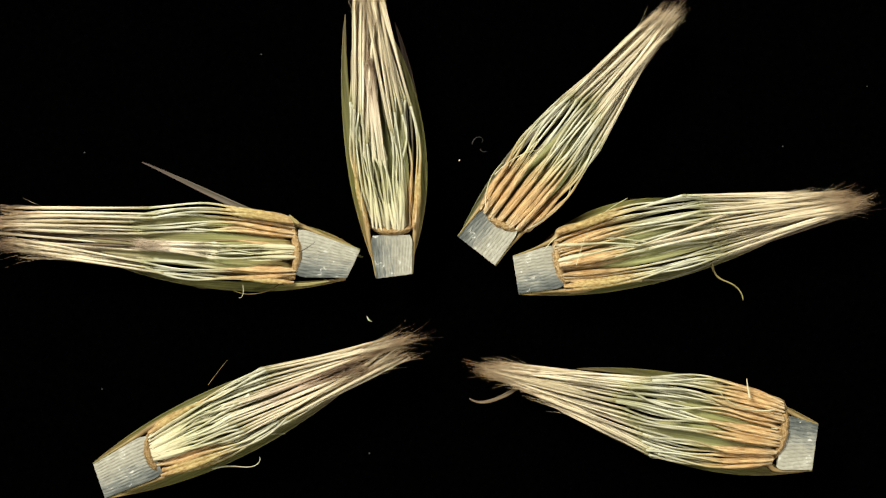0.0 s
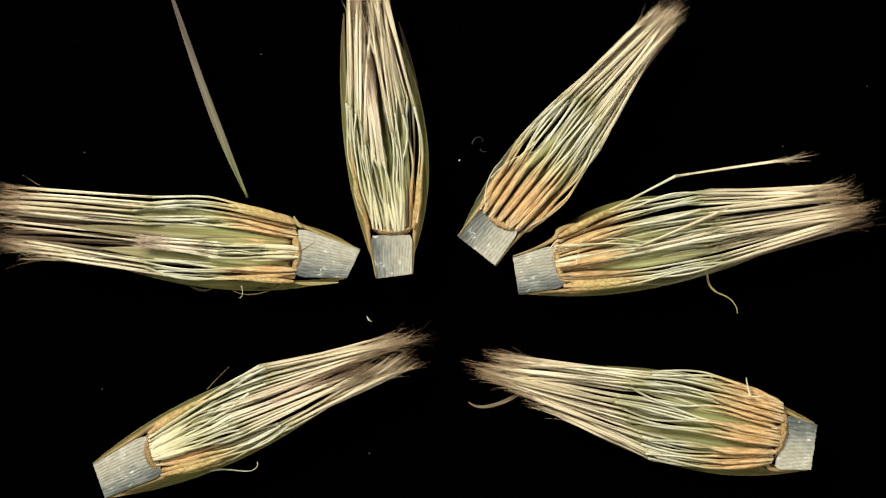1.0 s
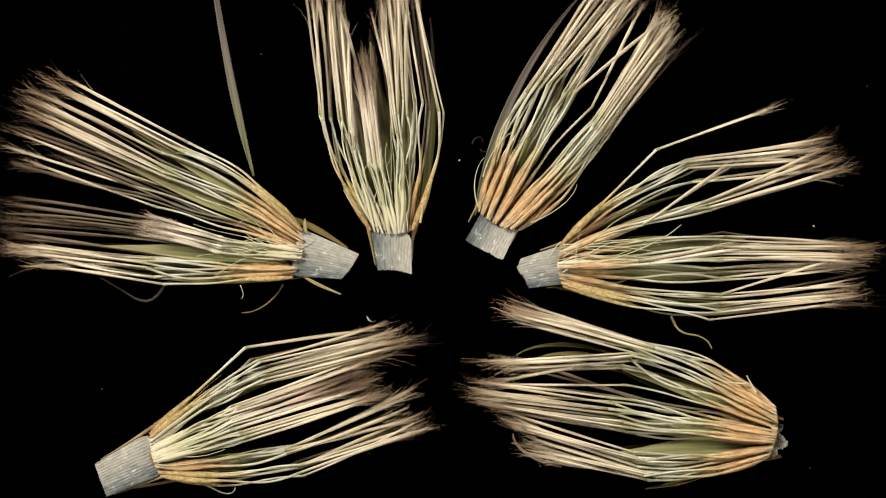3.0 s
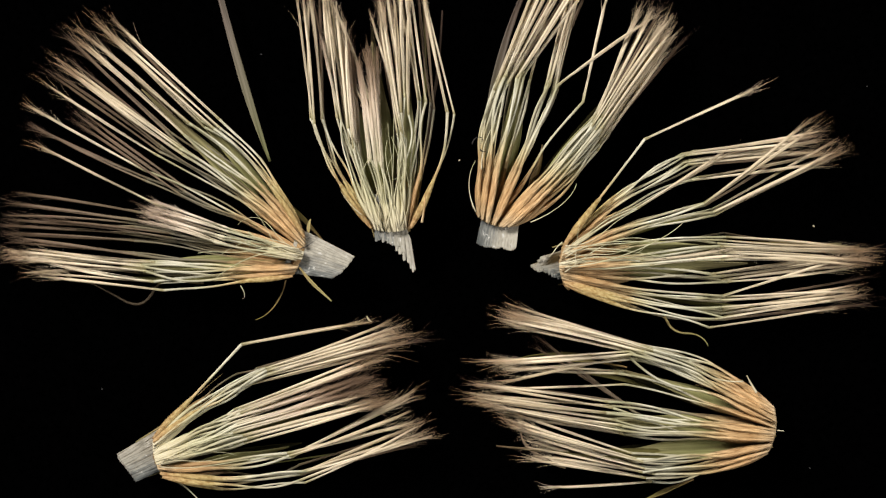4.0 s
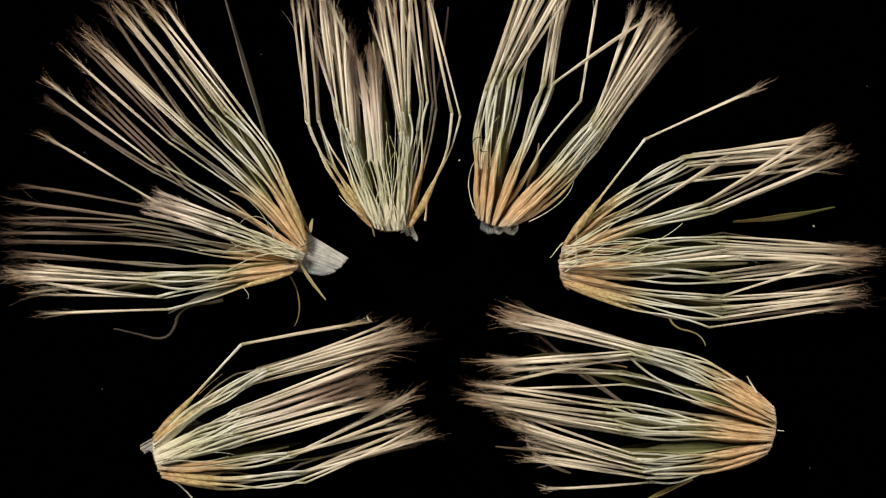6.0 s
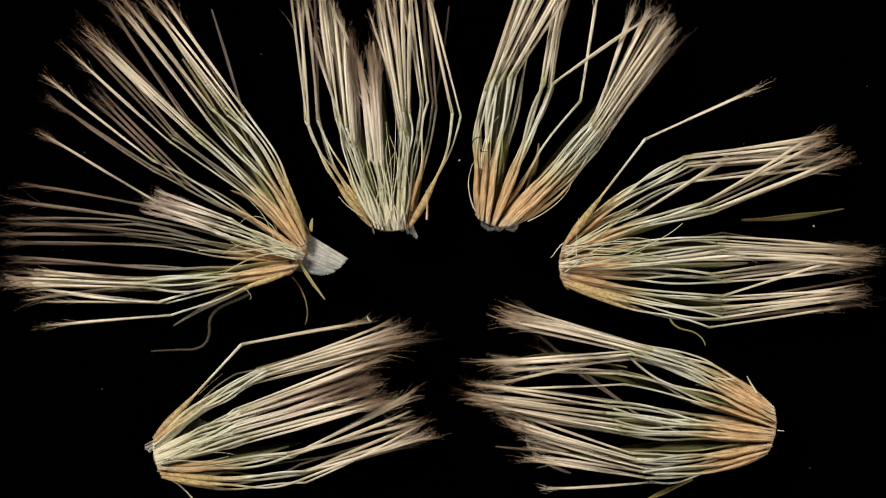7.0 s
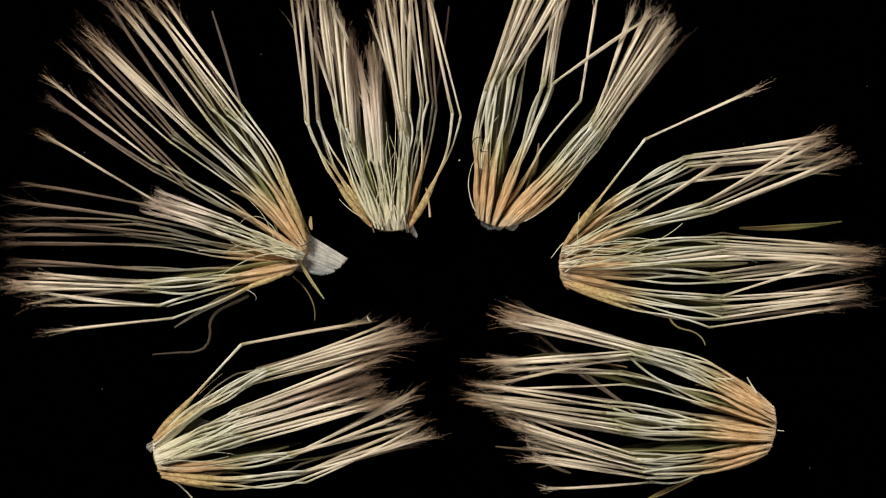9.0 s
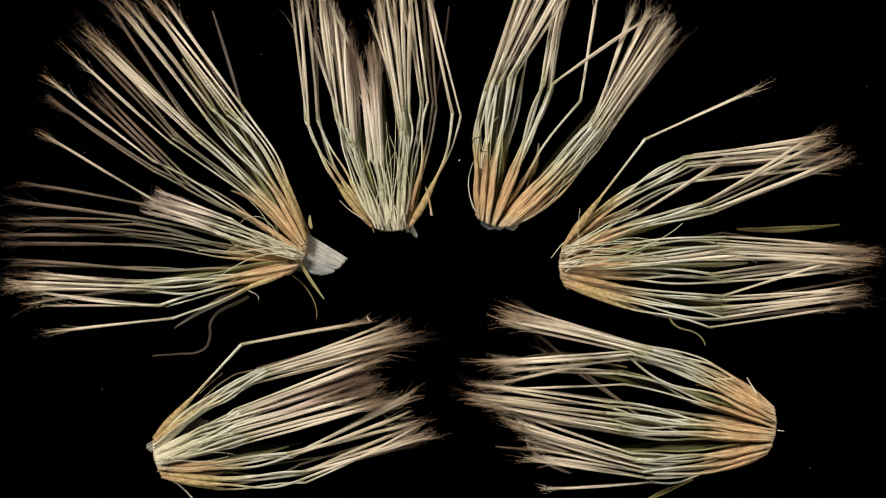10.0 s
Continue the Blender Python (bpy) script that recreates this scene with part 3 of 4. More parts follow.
# ---- the six seed heads ----
def head_west():
    h = Head("halved seed head, florets opening into a wide fan",
             [((518, 392), (520, 500)), ((533, 402), (518, 492)), ((541, 425), (518, 478))],
             (0, 0.08, 0.2, 0.42, 0.72, 1.0, 1.28, 1.60, 1.79, 1.94, 2.0, 2.0), 11, (0, 412), 0.9, dense=0.3)
    late = (0, 0.08, 0.2, 0.42, 0.72, 1.0, 1.08, 1.18, 1.33, 1.6, 1.90, 2.0)
    mid = (0, 0.08, 0.2, 0.42, 0.72, 1.0, 1.15, 1.35, 1.55, 1.8, 1.95, 2.0)
    h.strand(0.00, (276, 378), (30, 372), (318, 290), (90, 207), (424, 196), (266, -6), 3, 0.1, bow=16, gap=9)
    h.strand(0.06, (262, 386), (15, 381), (300, 296), (70, 212), (396, 190), (240, -15), 2, 0.15, bow=16)
    h.strand(0.12, (252, 394), (5, 387), (285, 308), (50, 220), (370, 186), (220, -6), 2, 0.2, bow=14)
    h.strand(0.20, (250, 403), (2, 394), (270, 318), (40, 232), (370, 214), (213, 12), 2, 0.2, bow=12)
    h.strand(0.25, (262, 409), (10, 400), (278, 326), (35, 240), (354, 245), (160, 64), 3, 0.0, bow=10)
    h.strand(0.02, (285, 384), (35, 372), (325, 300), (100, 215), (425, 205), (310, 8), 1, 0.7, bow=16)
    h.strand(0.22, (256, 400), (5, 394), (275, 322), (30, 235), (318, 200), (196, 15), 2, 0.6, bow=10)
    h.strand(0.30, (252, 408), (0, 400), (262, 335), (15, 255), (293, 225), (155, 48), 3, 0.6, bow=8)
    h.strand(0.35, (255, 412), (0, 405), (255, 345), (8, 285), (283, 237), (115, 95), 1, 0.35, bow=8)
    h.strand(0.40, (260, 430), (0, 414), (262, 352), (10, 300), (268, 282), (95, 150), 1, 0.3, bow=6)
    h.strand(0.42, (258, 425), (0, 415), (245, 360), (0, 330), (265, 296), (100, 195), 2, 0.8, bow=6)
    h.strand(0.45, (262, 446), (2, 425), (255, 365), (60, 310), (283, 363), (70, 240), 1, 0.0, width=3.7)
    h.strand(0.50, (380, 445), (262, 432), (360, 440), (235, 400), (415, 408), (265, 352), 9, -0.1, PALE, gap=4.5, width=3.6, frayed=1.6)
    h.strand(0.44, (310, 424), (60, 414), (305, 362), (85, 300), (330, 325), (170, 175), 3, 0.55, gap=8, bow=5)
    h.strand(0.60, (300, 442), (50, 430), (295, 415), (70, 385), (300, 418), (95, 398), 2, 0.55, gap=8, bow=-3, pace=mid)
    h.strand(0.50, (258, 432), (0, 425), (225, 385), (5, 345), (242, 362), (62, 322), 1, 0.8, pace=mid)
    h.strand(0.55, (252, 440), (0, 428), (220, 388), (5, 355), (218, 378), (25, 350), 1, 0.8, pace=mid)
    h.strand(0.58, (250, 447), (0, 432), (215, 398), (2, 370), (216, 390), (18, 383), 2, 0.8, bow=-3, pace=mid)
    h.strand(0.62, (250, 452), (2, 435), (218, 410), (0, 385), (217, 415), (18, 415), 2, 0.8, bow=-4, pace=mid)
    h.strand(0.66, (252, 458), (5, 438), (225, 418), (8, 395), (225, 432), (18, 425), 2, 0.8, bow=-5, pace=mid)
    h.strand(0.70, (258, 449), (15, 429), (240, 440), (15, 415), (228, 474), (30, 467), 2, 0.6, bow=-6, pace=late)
    h.strand(0.75, (262, 457), (25, 433), (243, 452), (18, 425), (262, 497), (65, 482), 2, 0.2, bow=-7, pace=late)
    h.strand(0.80, (268, 465), (40, 439), (246, 462), (22, 436), (260, 508), (15, 505), 2, 0.0, bow=-8, pace=late)
    h.strand(0.87, (275, 473), (55, 444), (250, 470), (40, 445), (265, 512), (30, 515), 2, 0.2, bow=-9, pace=late)
    h.strand(0.93, (282, 480), (60, 448), (265, 488), (80, 465), (290, 540), (70, 537), 2, 0.3, bow=-5, pace=late)
    h.strand(1.00, (290, 486), (60, 452), (295, 500), (100, 470), (298, 568), (75, 595), 1, 0.2, bow=-4, pace=late)
    h.cup(side=-1)
    h.stem((528, 402), (523, 491), (637, 443), (614, 492), [(0, 0, 1, 0, 0, 0, 0), (1.5, 0, 1, 0, 0, 0, 0), (2.5, 0, 0.99, -2, 0.0001, 2, 0), (3.8, 8, 0.97, -6, 0.0002, 12, 0),
            (4.6, 14, 0.96, -8, 0.0002, 16, 0), (5.5, 19, 0.94, -9, 0.0003, 19, 0), (7.0, 21, 0.92, -10, 0.0004, 20, 0), (10, 22, 0.92, -10, 0.0004, 20, 0)],
           (0, 0, 0.04, 0.1, 0.22, 0.36, 0.58, 0.85, 1.1), sheaths=(1, 0))
    # the long bract that swings up and away
    h.bract(0, 0, 0, 0, 0, 0, 14, turn=0.16, hook=-0.1, z=0.004, mat=WILTED, rows=[
        (0.0, (642, 456), (253, 288)), (0.1, (438, 357), (214, -4)), (0.6, (438, 356), (216, -5)), (0.8, (438, 352), (240, -24)), (1.0, (438, 350), (289, -48)),
        (1.3, (437, 348), (309, -57)), (1.6, (438, 340), (315, -67)), (2.0, (438, 331), (323, -78)), (2.5, (440, 324), (363, -94)), (3.8, (472, 290), (360, -120)),
        (4.5, (490, 282), (364, -123)), (5.0, (498, 282), (372, -124)), (5.5, (500, 300), (378, -107), 40), (6.2, (500, 360), (380, -48), 80), (7.0, (495, 425), (374, 10), 104), (10.0, (497, 428), (376, 14), 104)])
    h.bract((612, 494), (80, 455), (600, 485), (150, 460), (530, 475), (200, 500), 18, turn=0.5, z=0.0025)
    h.bract(0, 0, 0, 0, 0, 0, 15, turn=-0.3, z=0.0028, mat=WILTED, rows=[(0, (510, 478), (290, 452)), (2.5, (510, 482), (290, 470)), (4.5, (510, 480), (290, 496)), (5.5, (510, 480), (293, 535), 20), (7.0, (510, 480), (300, 580), 40), (10, (510, 480), (302, 584), 40)])
    h.wisp([(0, (480, 478), (280, 468)), (1.5, (480, 488), (280, 478)), (2.5, (400, 500), (200, 490)), (4.5, (360, 500), (165, 505)), (5.5, (370, 535), (170, 555)),
            (7.0, (440, 520), (238, 640)), (10, (440, 525), (242, 648))], 0, 0, 3.8, z=0.002, mat=WIZENED, heads=(-5, 5, 0, -25, -70, -45, 5, 28, 22, 25, 15))
    h.bract((636, 446), (470, 382), (630, 440), (480, 385), (560, 440), (500, 330), 12, turn=-0.3, z=0.0045)
    h.bract(0, 0, 0, 0, 0, 0, 4.5, turn=-0.3, hook=0.1, z=0.0072, mat=LINING, rows=[(0, (500, 504), (620, 495)), (2.5, (530, 490), (606, 512)), (4.5, (530, 470), (572, 522)), (10, (530, 460), (564, 514))])
    h.wisp([(0, (500, 500), (425, 512)), (1.5, (500, 500), (425, 515)), (2.5, (500, 505), (410, 548)), (4.5, (508, 492), (464, 580)),
            (5.5, (512, 490), (505, 586)), (7.0, (516, 490), (540, 575)), (10, (517, 488), (557, 560))], 0.9, 0.3, 2.0, z=0.004, mat=BRACT)
    h.wisp([(0, (529, 446), (558, 428)), (2.5, (529, 444), (557, 427)), (4.5, (530, 440), (552, 428)), (10, (532, 436), (548, 428))], -0.4, 0.0, 0.9, mat=DARK_LINE)
    h.bract(0, 0, 0, 0, 0, 0, 5, turn=0.6, z=0.0085, mat=LINING, rows=[(0, (530, 396), (512, 380)), (2.5, (540, 410), (534, 385)), (4.5, (548, 412), (552, 388)), (10, (552, 405), (549, 383))])
    h.wisp([(0, (430, 505), (422, 530)), (2.5, (425, 505), (424, 528)), (10, (440, 515), (455, 530))], 0.3, 2.0, 0.8)
    h.threads(10, 0.3, 0.7, 162, ((-1, 0), (-1, -0.1), (-1, -0.2)))
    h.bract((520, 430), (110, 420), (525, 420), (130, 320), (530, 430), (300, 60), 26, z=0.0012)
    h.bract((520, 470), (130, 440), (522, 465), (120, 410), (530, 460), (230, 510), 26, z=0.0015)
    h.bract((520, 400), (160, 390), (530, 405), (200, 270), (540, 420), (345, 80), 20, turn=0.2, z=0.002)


def head_north():
    h = Head("halved seed head with pale unripe florets inside",
             [((652, 402), (735, 402)), ((655, 410), (735, 408)), ((658, 402), (728, 400))],
             (0, 0.06, 0.15, 0.36, 0.68, 1.0, 1.35, 1.66, 1.85, 1.95, 2.0, 2.0), 12, (642, -30), 0.45, dense=0.6, loose=1.0)
    h.strand(0.00, (624, 190), (612, -30), (578, 200), (558, -20), (541, 212), (522, -10), 2, 0.0, bow=-8, bulge=-8)
    h.strand(0.05, (630, 200), (620, -25), (594, 200), (575, -20), (558, 198), (541, -25), 2, 0.2, bow=-8, bulge=-8)
    h.strand(0.12, (636, 200), (630, -20), (602, 203), (585, -20), (597, 208), (562, -15), 3, 0.1, PALE, bow=-6, bulge=-8, width=3.7)
    h.strand(0.16, (638, 215), (630, 40), (606, 210), (590, 40), (601, 205), (556, 92), 1, 0.0, PALE, bow=-6, bulge=-8, width=3.7, frayed=1.4)
    h.strand(0.20, (640, 240), (632, 20), (612, 210), (598, 0), (612, 240), (583, 25), 3, 0.2, PALE, bulge=-8, width=3.7)
    h.strand(0.28, (648, 250), (640, 30), (620, 250), (600, 30), (624, 262), (592, 48), 3, 0.0, PALE, bulge=-8, width=3.7)
    h.strand(0.34, (652, 285), (632, 60), (630, 270), (605, 60), (637, 288), (626, 95), 3, 0.1, PALE, bulge=-8, width=3.7, frayed=1.4)
    h.strand(0.40, (655, 200), (640, 0), (640, 170), (605, 10), (660, 180), (585, 10), 1, 0.3, PALE, bulge=-8, width=3.7)
    h.strand(0.38, (655, 230), (640, 20), (640, 200), (605, 40), (656, 196), (592, 78), 1, 0.2, PALE, bulge=-8, width=3.7)
    h.strand(0.45, (668, 285), (642, 112), (655, 280), (634, 112), (662, 290), (644, 108), 4, -0.1, PALE, gap=4, bulge=-8, width=3.7, frayed=1.4)
    h.strand(0.55, (680, 285), (655, 108), (672, 290), (648, 112), (674, 285), (664, 72), 4, -0.1, PALE, gap=4, bulge=-8, width=3.7, frayed=1.4)
    h.strand(0.65, (692, 240), (660, 10), (698, 240), (680, 10), (714, 235), (677, 15), 4, 0.0, PALE, bulge=-8, width=3.7)
    h.strand(0.70, (697, 195), (662, -30), (700, 200), (690, -25), (712, 200), (686, -10), 4, 0.05, PALE, bulge=-8, width=3.7)
    h.strand(0.76, (705, 190), (668, -30), (715, 190), (700, -30), (720, 190), (710, -30), 3, 0.1, PALE, bulge=-8, width=3.7)
    h.strand(0.82, (712, 180), (672, -30), (730, 190), (700, -25), (747, 187), (722, -30), 2, 0.1, PALE, bulge=-8, width=3.7)
    h.strand(0.88, (716, 175), (675, -35), (742, 190), (708, -30), (756, 178), (734, -35), 1, 0.1, bow=5, bulge=-8)
    h.strand(0.90, (720, 180), (680, -30), (752, 190), (712, -30), (769, 182), (744, -30), 2, 0.55, bow=8, bulge=-8)
    h.strand(0.95, (724, 190), (685, -25), (765, 197), (715, -15), (798, 201), (742, -20), 1, 0.1, bow=10, bulge=-8)
    h.strand(1.00, (727, 195), (690, -20), (773, 198), (722, -10), (813, 215), (760, -5), 1, 0.0, bow=10, bulge=-8)
    h.cup()
    h.stem((655, 417), (730, 416), (667, 493), (729, 485), [(0, 0, 1, 0, 0, 0, 0), (2.5, 0, 0.98, 0, 0, 0, 0), (2.7, 0, 0.97, 0, 0, 1, 0), (3.8, 4, 0.88, 2, 0.0003, 66, 5), (4.2, 8, 0.86, 2, 0.0004, 64, 7),
            (4.6, 18, 0.84, 3, 0.0006, 56, 12), (5.0, 34, 0.82, 3, 0.001, 46, 14), (5.5, 50, 0.8, 3, 0.0016, 40, 16), (7.0, 62, 0.78, 3, 0.002, 36, 17), (10, 64, 0.78, 3, 0.002, 36, 17)],
           (1, 0.98, 0.93, 0.86, 0.78, 0.66, 0.5, 0.28, 0), (0, 0, 0, 0.05, 0.1, 0.3, 0.6, 0.9, 1.1))
    h.bract((660, 460), (608, 0), (662, 450), (592, 0), (664, 396), (585, 0), 20, turn=0.32, z=0.0035)
    h.bract((730, 455), (692, 55), (728, 450), (745, 65), (720, 396), (752, 0), 18, turn=-0.68, z=0.0032)
    h.bract((726, 430), (700, 60), (728, 430), (745, 60), (720, 396), (802, -20), 22, turn=-0.5, z=0.0023, mat=WIZENED)
    h.threads(10, 0.2, 0.85, 175, ((-0.1, -1), (-0.03, -1), (0, -1)))
    h.wisp([(0, (645, 385), (640, 330)), (2.5, (640, 380), (618, 346)), (10, (644, 388), (594, 349))], 0.4, 0.0, 1.1, mat=PALE)
    h.wisp([(0, (735, 395), (738, 340)), (2.5, (742, 395), (748, 350)), (10, (764, 382), (753, 331))], -0.2, 0.0, 2.4, mat=RIPE)
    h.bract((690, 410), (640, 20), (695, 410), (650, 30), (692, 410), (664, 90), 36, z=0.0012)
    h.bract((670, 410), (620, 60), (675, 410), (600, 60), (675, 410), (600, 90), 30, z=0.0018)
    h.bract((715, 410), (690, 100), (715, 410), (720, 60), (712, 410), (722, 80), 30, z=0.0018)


def head_north_east():
    h = Head("halved seed head splitting into two sheaves of florets",
             [((850, 372), (930, 410)), ((848, 370), (922, 412)), ((848, 388), (910, 398))],
             (0, 0.04, 0.1, 0.28, 0.6, 1.0, 1.42, 1.80, 1.92, 1.98, 2.0, 2.0), 13, (1205, 5), 0.44, scaly=False, dense=0.5)
    h.strand(0.00, (985, 190), (1140, 15), (970, 162), (1112, -5), (862, 160), (935, -50), 3, 0.1, bow=-10, bulge=-8)
    h.strand(0.10, (1000, 182), (1160, 12), (985, 158), (1125, 0), (875, 145), (960, -50), 3, 0.1, bow=-8, bulge=-8)
    h.strand(0.18, (1012, 180), (1175, 10), (992, 162), (1135, 8), (888, 132), (985, -55), 2, 0.2, bow=-6, bulge=-8)
    h.strand(0.25, (1025, 178), (1190, 5), (1005, 165), (1150, 10), (908, 126), (1010, -50), 3, 0.0, bow=-4, bulge=-8)
    h.strand(0.32, (1032, 182), (1195, 10), (1015, 168), (1150, 15), (925, 150), (962, -40), 2, 0.5, bulge=-8)
    h.strand(0.38, (1038, 185), (1200, 10), (1022, 172), (1160, 20), (965, 135), (1000, -60), 3, 0.1, bulge=-8)
    h.strand(0.42, (1040, 190), (1200, 15), (1030, 172), (1165, 25), (974, 150), (995, -40), 2, 0.4, bulge=-8)
    h.strand(0.45, (1042, 195), (1205, 20), (1036, 170), (1185, 40), (978, 148), (1140, 38), 1, 0.0, bulge=-8)
    h.strand(0.50, (1045, 200), (1200, 30), (1050, 205), (1160, 40), (1032, 175), (1055, 0), 1, 0.1, bulge=-8)
    h.strand(0.55, (1045, 205), (1205, 20), (1055, 210), (1190, 40), (1055, 205), (1115, 30), 2, 0.1, bulge=-8)
    h.strand(0.60, (1048, 210), (1200, 30), (1055, 215), (1180, 30), (1050, 215), (1150, 30), 3, 0.1, bulge=-8)
    h.strand(0.68, (1052, 215), (1195, 40), (1060, 220), (1180, 45), (1055, 220), (1165, 45), 3, 0.0, bulge=-8)
    h.strand(0.76, (1055, 222), (1190, 50), (1065, 225), (1185, 55), (1062, 225), (1175, 50), 3, 0.1, bulge=-8)
    h.strand(0.84, (1055, 232), (1185, 60), (1068, 235), (1190, 60), (1066, 235), (1180, 60), 3, 0.0, bow=5, bulge=-8)
    h.strand(0.92, (1058, 240), (1180, 70), (1066, 245), (1185, 75), (1065, 245), (1175, 75), 2, 0.1, bow=8, bulge=-8)
    h.strand(1.00, (1040, 280), (1165, 100), (1052, 265), (1180, 95), (1055, 262), (1165, 100), 3, 0.1, bow=10, bulge=-8)
    h.cup()
    h.stem((852, 370), (920, 408), (811, 419), (876, 470), [(0, 0, 1, 0, 0, 0, 0), (2.0, 0, 1, 0, 0, 0, 0), (2.5, 2, 0.95, 2, 0, 0, 0), (2.7, 4, 0.93, 4, 0, 1, 0), (3.8, 16, 0.84, 27, 0.0002, 8, 2),
            (4.2, 20, 0.84, 28, 0.0003, 9, 2), (4.6, 28, 0.82, 29, 0.0005, 12, 3), (5.0, 32, 0.82, 29, 0.0007, 14, 4), (5.5, 40, 0.8, 30, 0.001, 14, 4), (7.0, 50, 0.78, 30, 0.0016, 14, 4), (10, 52, 0.78, 30, 0.0016, 14, 4)],
           (0.5, 0.2, 0, 0.3, 0.1, 0.7, 0.4, 0.2, 1))
    h.bract(0, 0, 0, 0, 0, 0, 15, turn=0.56, z=0.0035, mat=WILTED, rows=[(0, (816, 414), (1118, 92)), (1.5, (818, 412), (1110, 75)), (2.5, (826, 402), (1085, 30)), (3.15, (845, 375), (1020, -30)), (3.8, (860, 350), (966, -70), 8),
            (4.5, (860, 350), (950, -70), 14), (5.5, (858, 352), (930, -72), 40), (7.0, (862, 380), (948, -55), 84), (10, (862, 380), (950, -55), 84)])
    # two dark marks on a glass plate that isn't built, added as fibres
    h.wisp([(0, (836, 256), (852, 252)), (10, (836, 256), (852, 252))], 2.6, 2.0, 1.3, mat=DARK_LINE, z=FACE + 0.0022)
    h.wisp([(0, (850, 264), (862, 268)), (10, (850, 264), (862, 268))], -2.4, 1.0, 1.3, mat=DARK_LINE, z=FACE + 0.0022)
    h.wisp([(0, (875, 310), (965, 265)), (2.5, (858, 320), (932, 250)), (3.8, (852, 300), (885, 215)), (10, (852, 300), (880, 215))], 0.7, 0.2, 1.1)
    h.wisp([(0, (860, 372), (890, 290)), (2.5, (852, 365), (870, 280)), (3.8, (842, 375), (842, 285)), (10, (842, 375), (840, 285))], 0.9, 0.2, 1.1)
    h.wisp([(0, (935, 405), (1010, 330)), (2.5, (940, 395), (1018, 330)), (10, (925, 392), (1008, 305))], -0.5, -0.5, 1.1)
    h.bract((880, 395), (1100, 120), (880, 395), (1080, 80), (872, 395), (905, 60), 34, z=0.0012)
    h.bract((905, 405), (1120, 130), (905, 405), (1120, 140), (900, 400), (1120, 120), 34, z=0.0015)
    h.bract((925, 408), (1105, 165), (925, 408), (1110, 180), (908, 400), (1200, 70), 16, turn=-0.2, z=0.003)


def head_east():
    h = Head("halved seed head with florets in loose sheaves and one bent away",
             [((984, 412), (1002, 515)), ((994, 428), (994, 508)), ((1000, 432), (1000, 505))],
             (0, 0.05, 0.15, 0.42, 0.70, 1.0, 1.5, 1.92, 2.0, 1.97, 1.96, 1.96), 14, (1530, 356), 0.55, dense=0.2, loose=1.05)
    upper = (0, 0.05, 0.15, 0.42, 0.70, 1.0, 1.75, 2.35, 2.42, 2.2, 2.0, 2.0)
    h.strand(0.00, (1215, 350), (1440, 325), (1185, 280), (1405, 215), (1155, 240), (1350, 155), 1, 0.0, width=4.4, bulge=-10, straight=True,
             pace=(0, 0.25, 0.48, 0.62, 0.80, 1.0, 1.5, 1.92, 2.0, 1.97, 1.96, 1.96))
    h.strand(0.05, (1225, 355), (1455, 328), (1225, 290), (1455, 262), (1215, 277), (1445, 247), 2, 0.1, bow=-14, bulge=-10, pace=upper)
    h.strand(0.12, (1235, 360), (1470, 335), (1215, 302), (1450, 290), (1218, 290), (1450, 270), 3, 0.1, bow=-14, bulge=-10, pace=upper)
    h.strand(0.18, (1245, 366), (1490, 340), (1240, 320), (1470, 300), (1232, 318), (1455, 285), 2, 0.2, bow=-12, bulge=-10, pace=upper)
    h.strand(0.22, (1115, 430), (1310, 350), (1110, 430), (1290, 310), (1165, 360), (1300, 275), 2, -0.1, PALE, gap=4, width=3.0, bulge=-10, pace=upper)
    h.strand(0.26, (1255, 372), (1500, 345), (1250, 355), (1480, 305), (1243, 360), (1440, 255), 2, 0.0, bow=-10, bulge=-10, pace=upper)
    h.strand(0.32, (1262, 380), (1510, 345), (1255, 362), (1500, 315), (1255, 375), (1480, 285), 4, 0.1, bow=-8, bulge=-10, pace=upper)
    h.strand(0.40, (1265, 388), (1520, 345), (1275, 420), (1500, 430), (1280, 422), (1490, 440), 2, 0.2, bow=-6, bulge=-10)
    h.strand(0.45, (1265, 396), (1530, 350), (1280, 435), (1510, 435), (1275, 435), (1520, 445), 2, 0.1, bow=-4, bulge=-10)
    h.strand(0.50, (1265, 405), (1540, 355), (1280, 448), (1520, 440), (1278, 445), (1530, 455), 3, 0.1, bulge=-10)
    h.strand(0.50, (1110, 445), (1290, 415), (1150, 465), (1310, 430), (1150, 468), (1310, 450), 3, -0.1, PALE, gap=5, width=3.6, bulge=-10)
    h.strand(0.56, (1270, 415), (1540, 350), (1285, 460), (1515, 450), (1280, 458), (1525, 460), 2, 0.1, bulge=-10)
    h.strand(0.62, (1270, 425), (1535, 360), (1280, 470), (1500, 465), (1270, 485), (1500, 450), 2, 0.18, bulge=-10)
    h.strand(0.68, (1275, 432), (1520, 370), (1280, 490), (1500, 475), (1280, 497), (1490, 480), 2, 0.25, bulge=-10)
    h.strand(0.72, (1280, 440), (1510, 375), (1285, 518), (1470, 455), (1283, 523), (1500, 450), 1, 0.0, bow=6, bulge=-10)
    h.strand(0.78, (1275, 446), (1500, 380), (1275, 520), (1500, 500), (1285, 530), (1510, 520), 2, 0.2, bow=6, bulge=-10)
    h.strand(0.84, (1270, 450), (1490, 385), (1275, 535), (1510, 518), (1280, 550), (1510, 525), 3, 0.1, bow=8, bulge=-10)
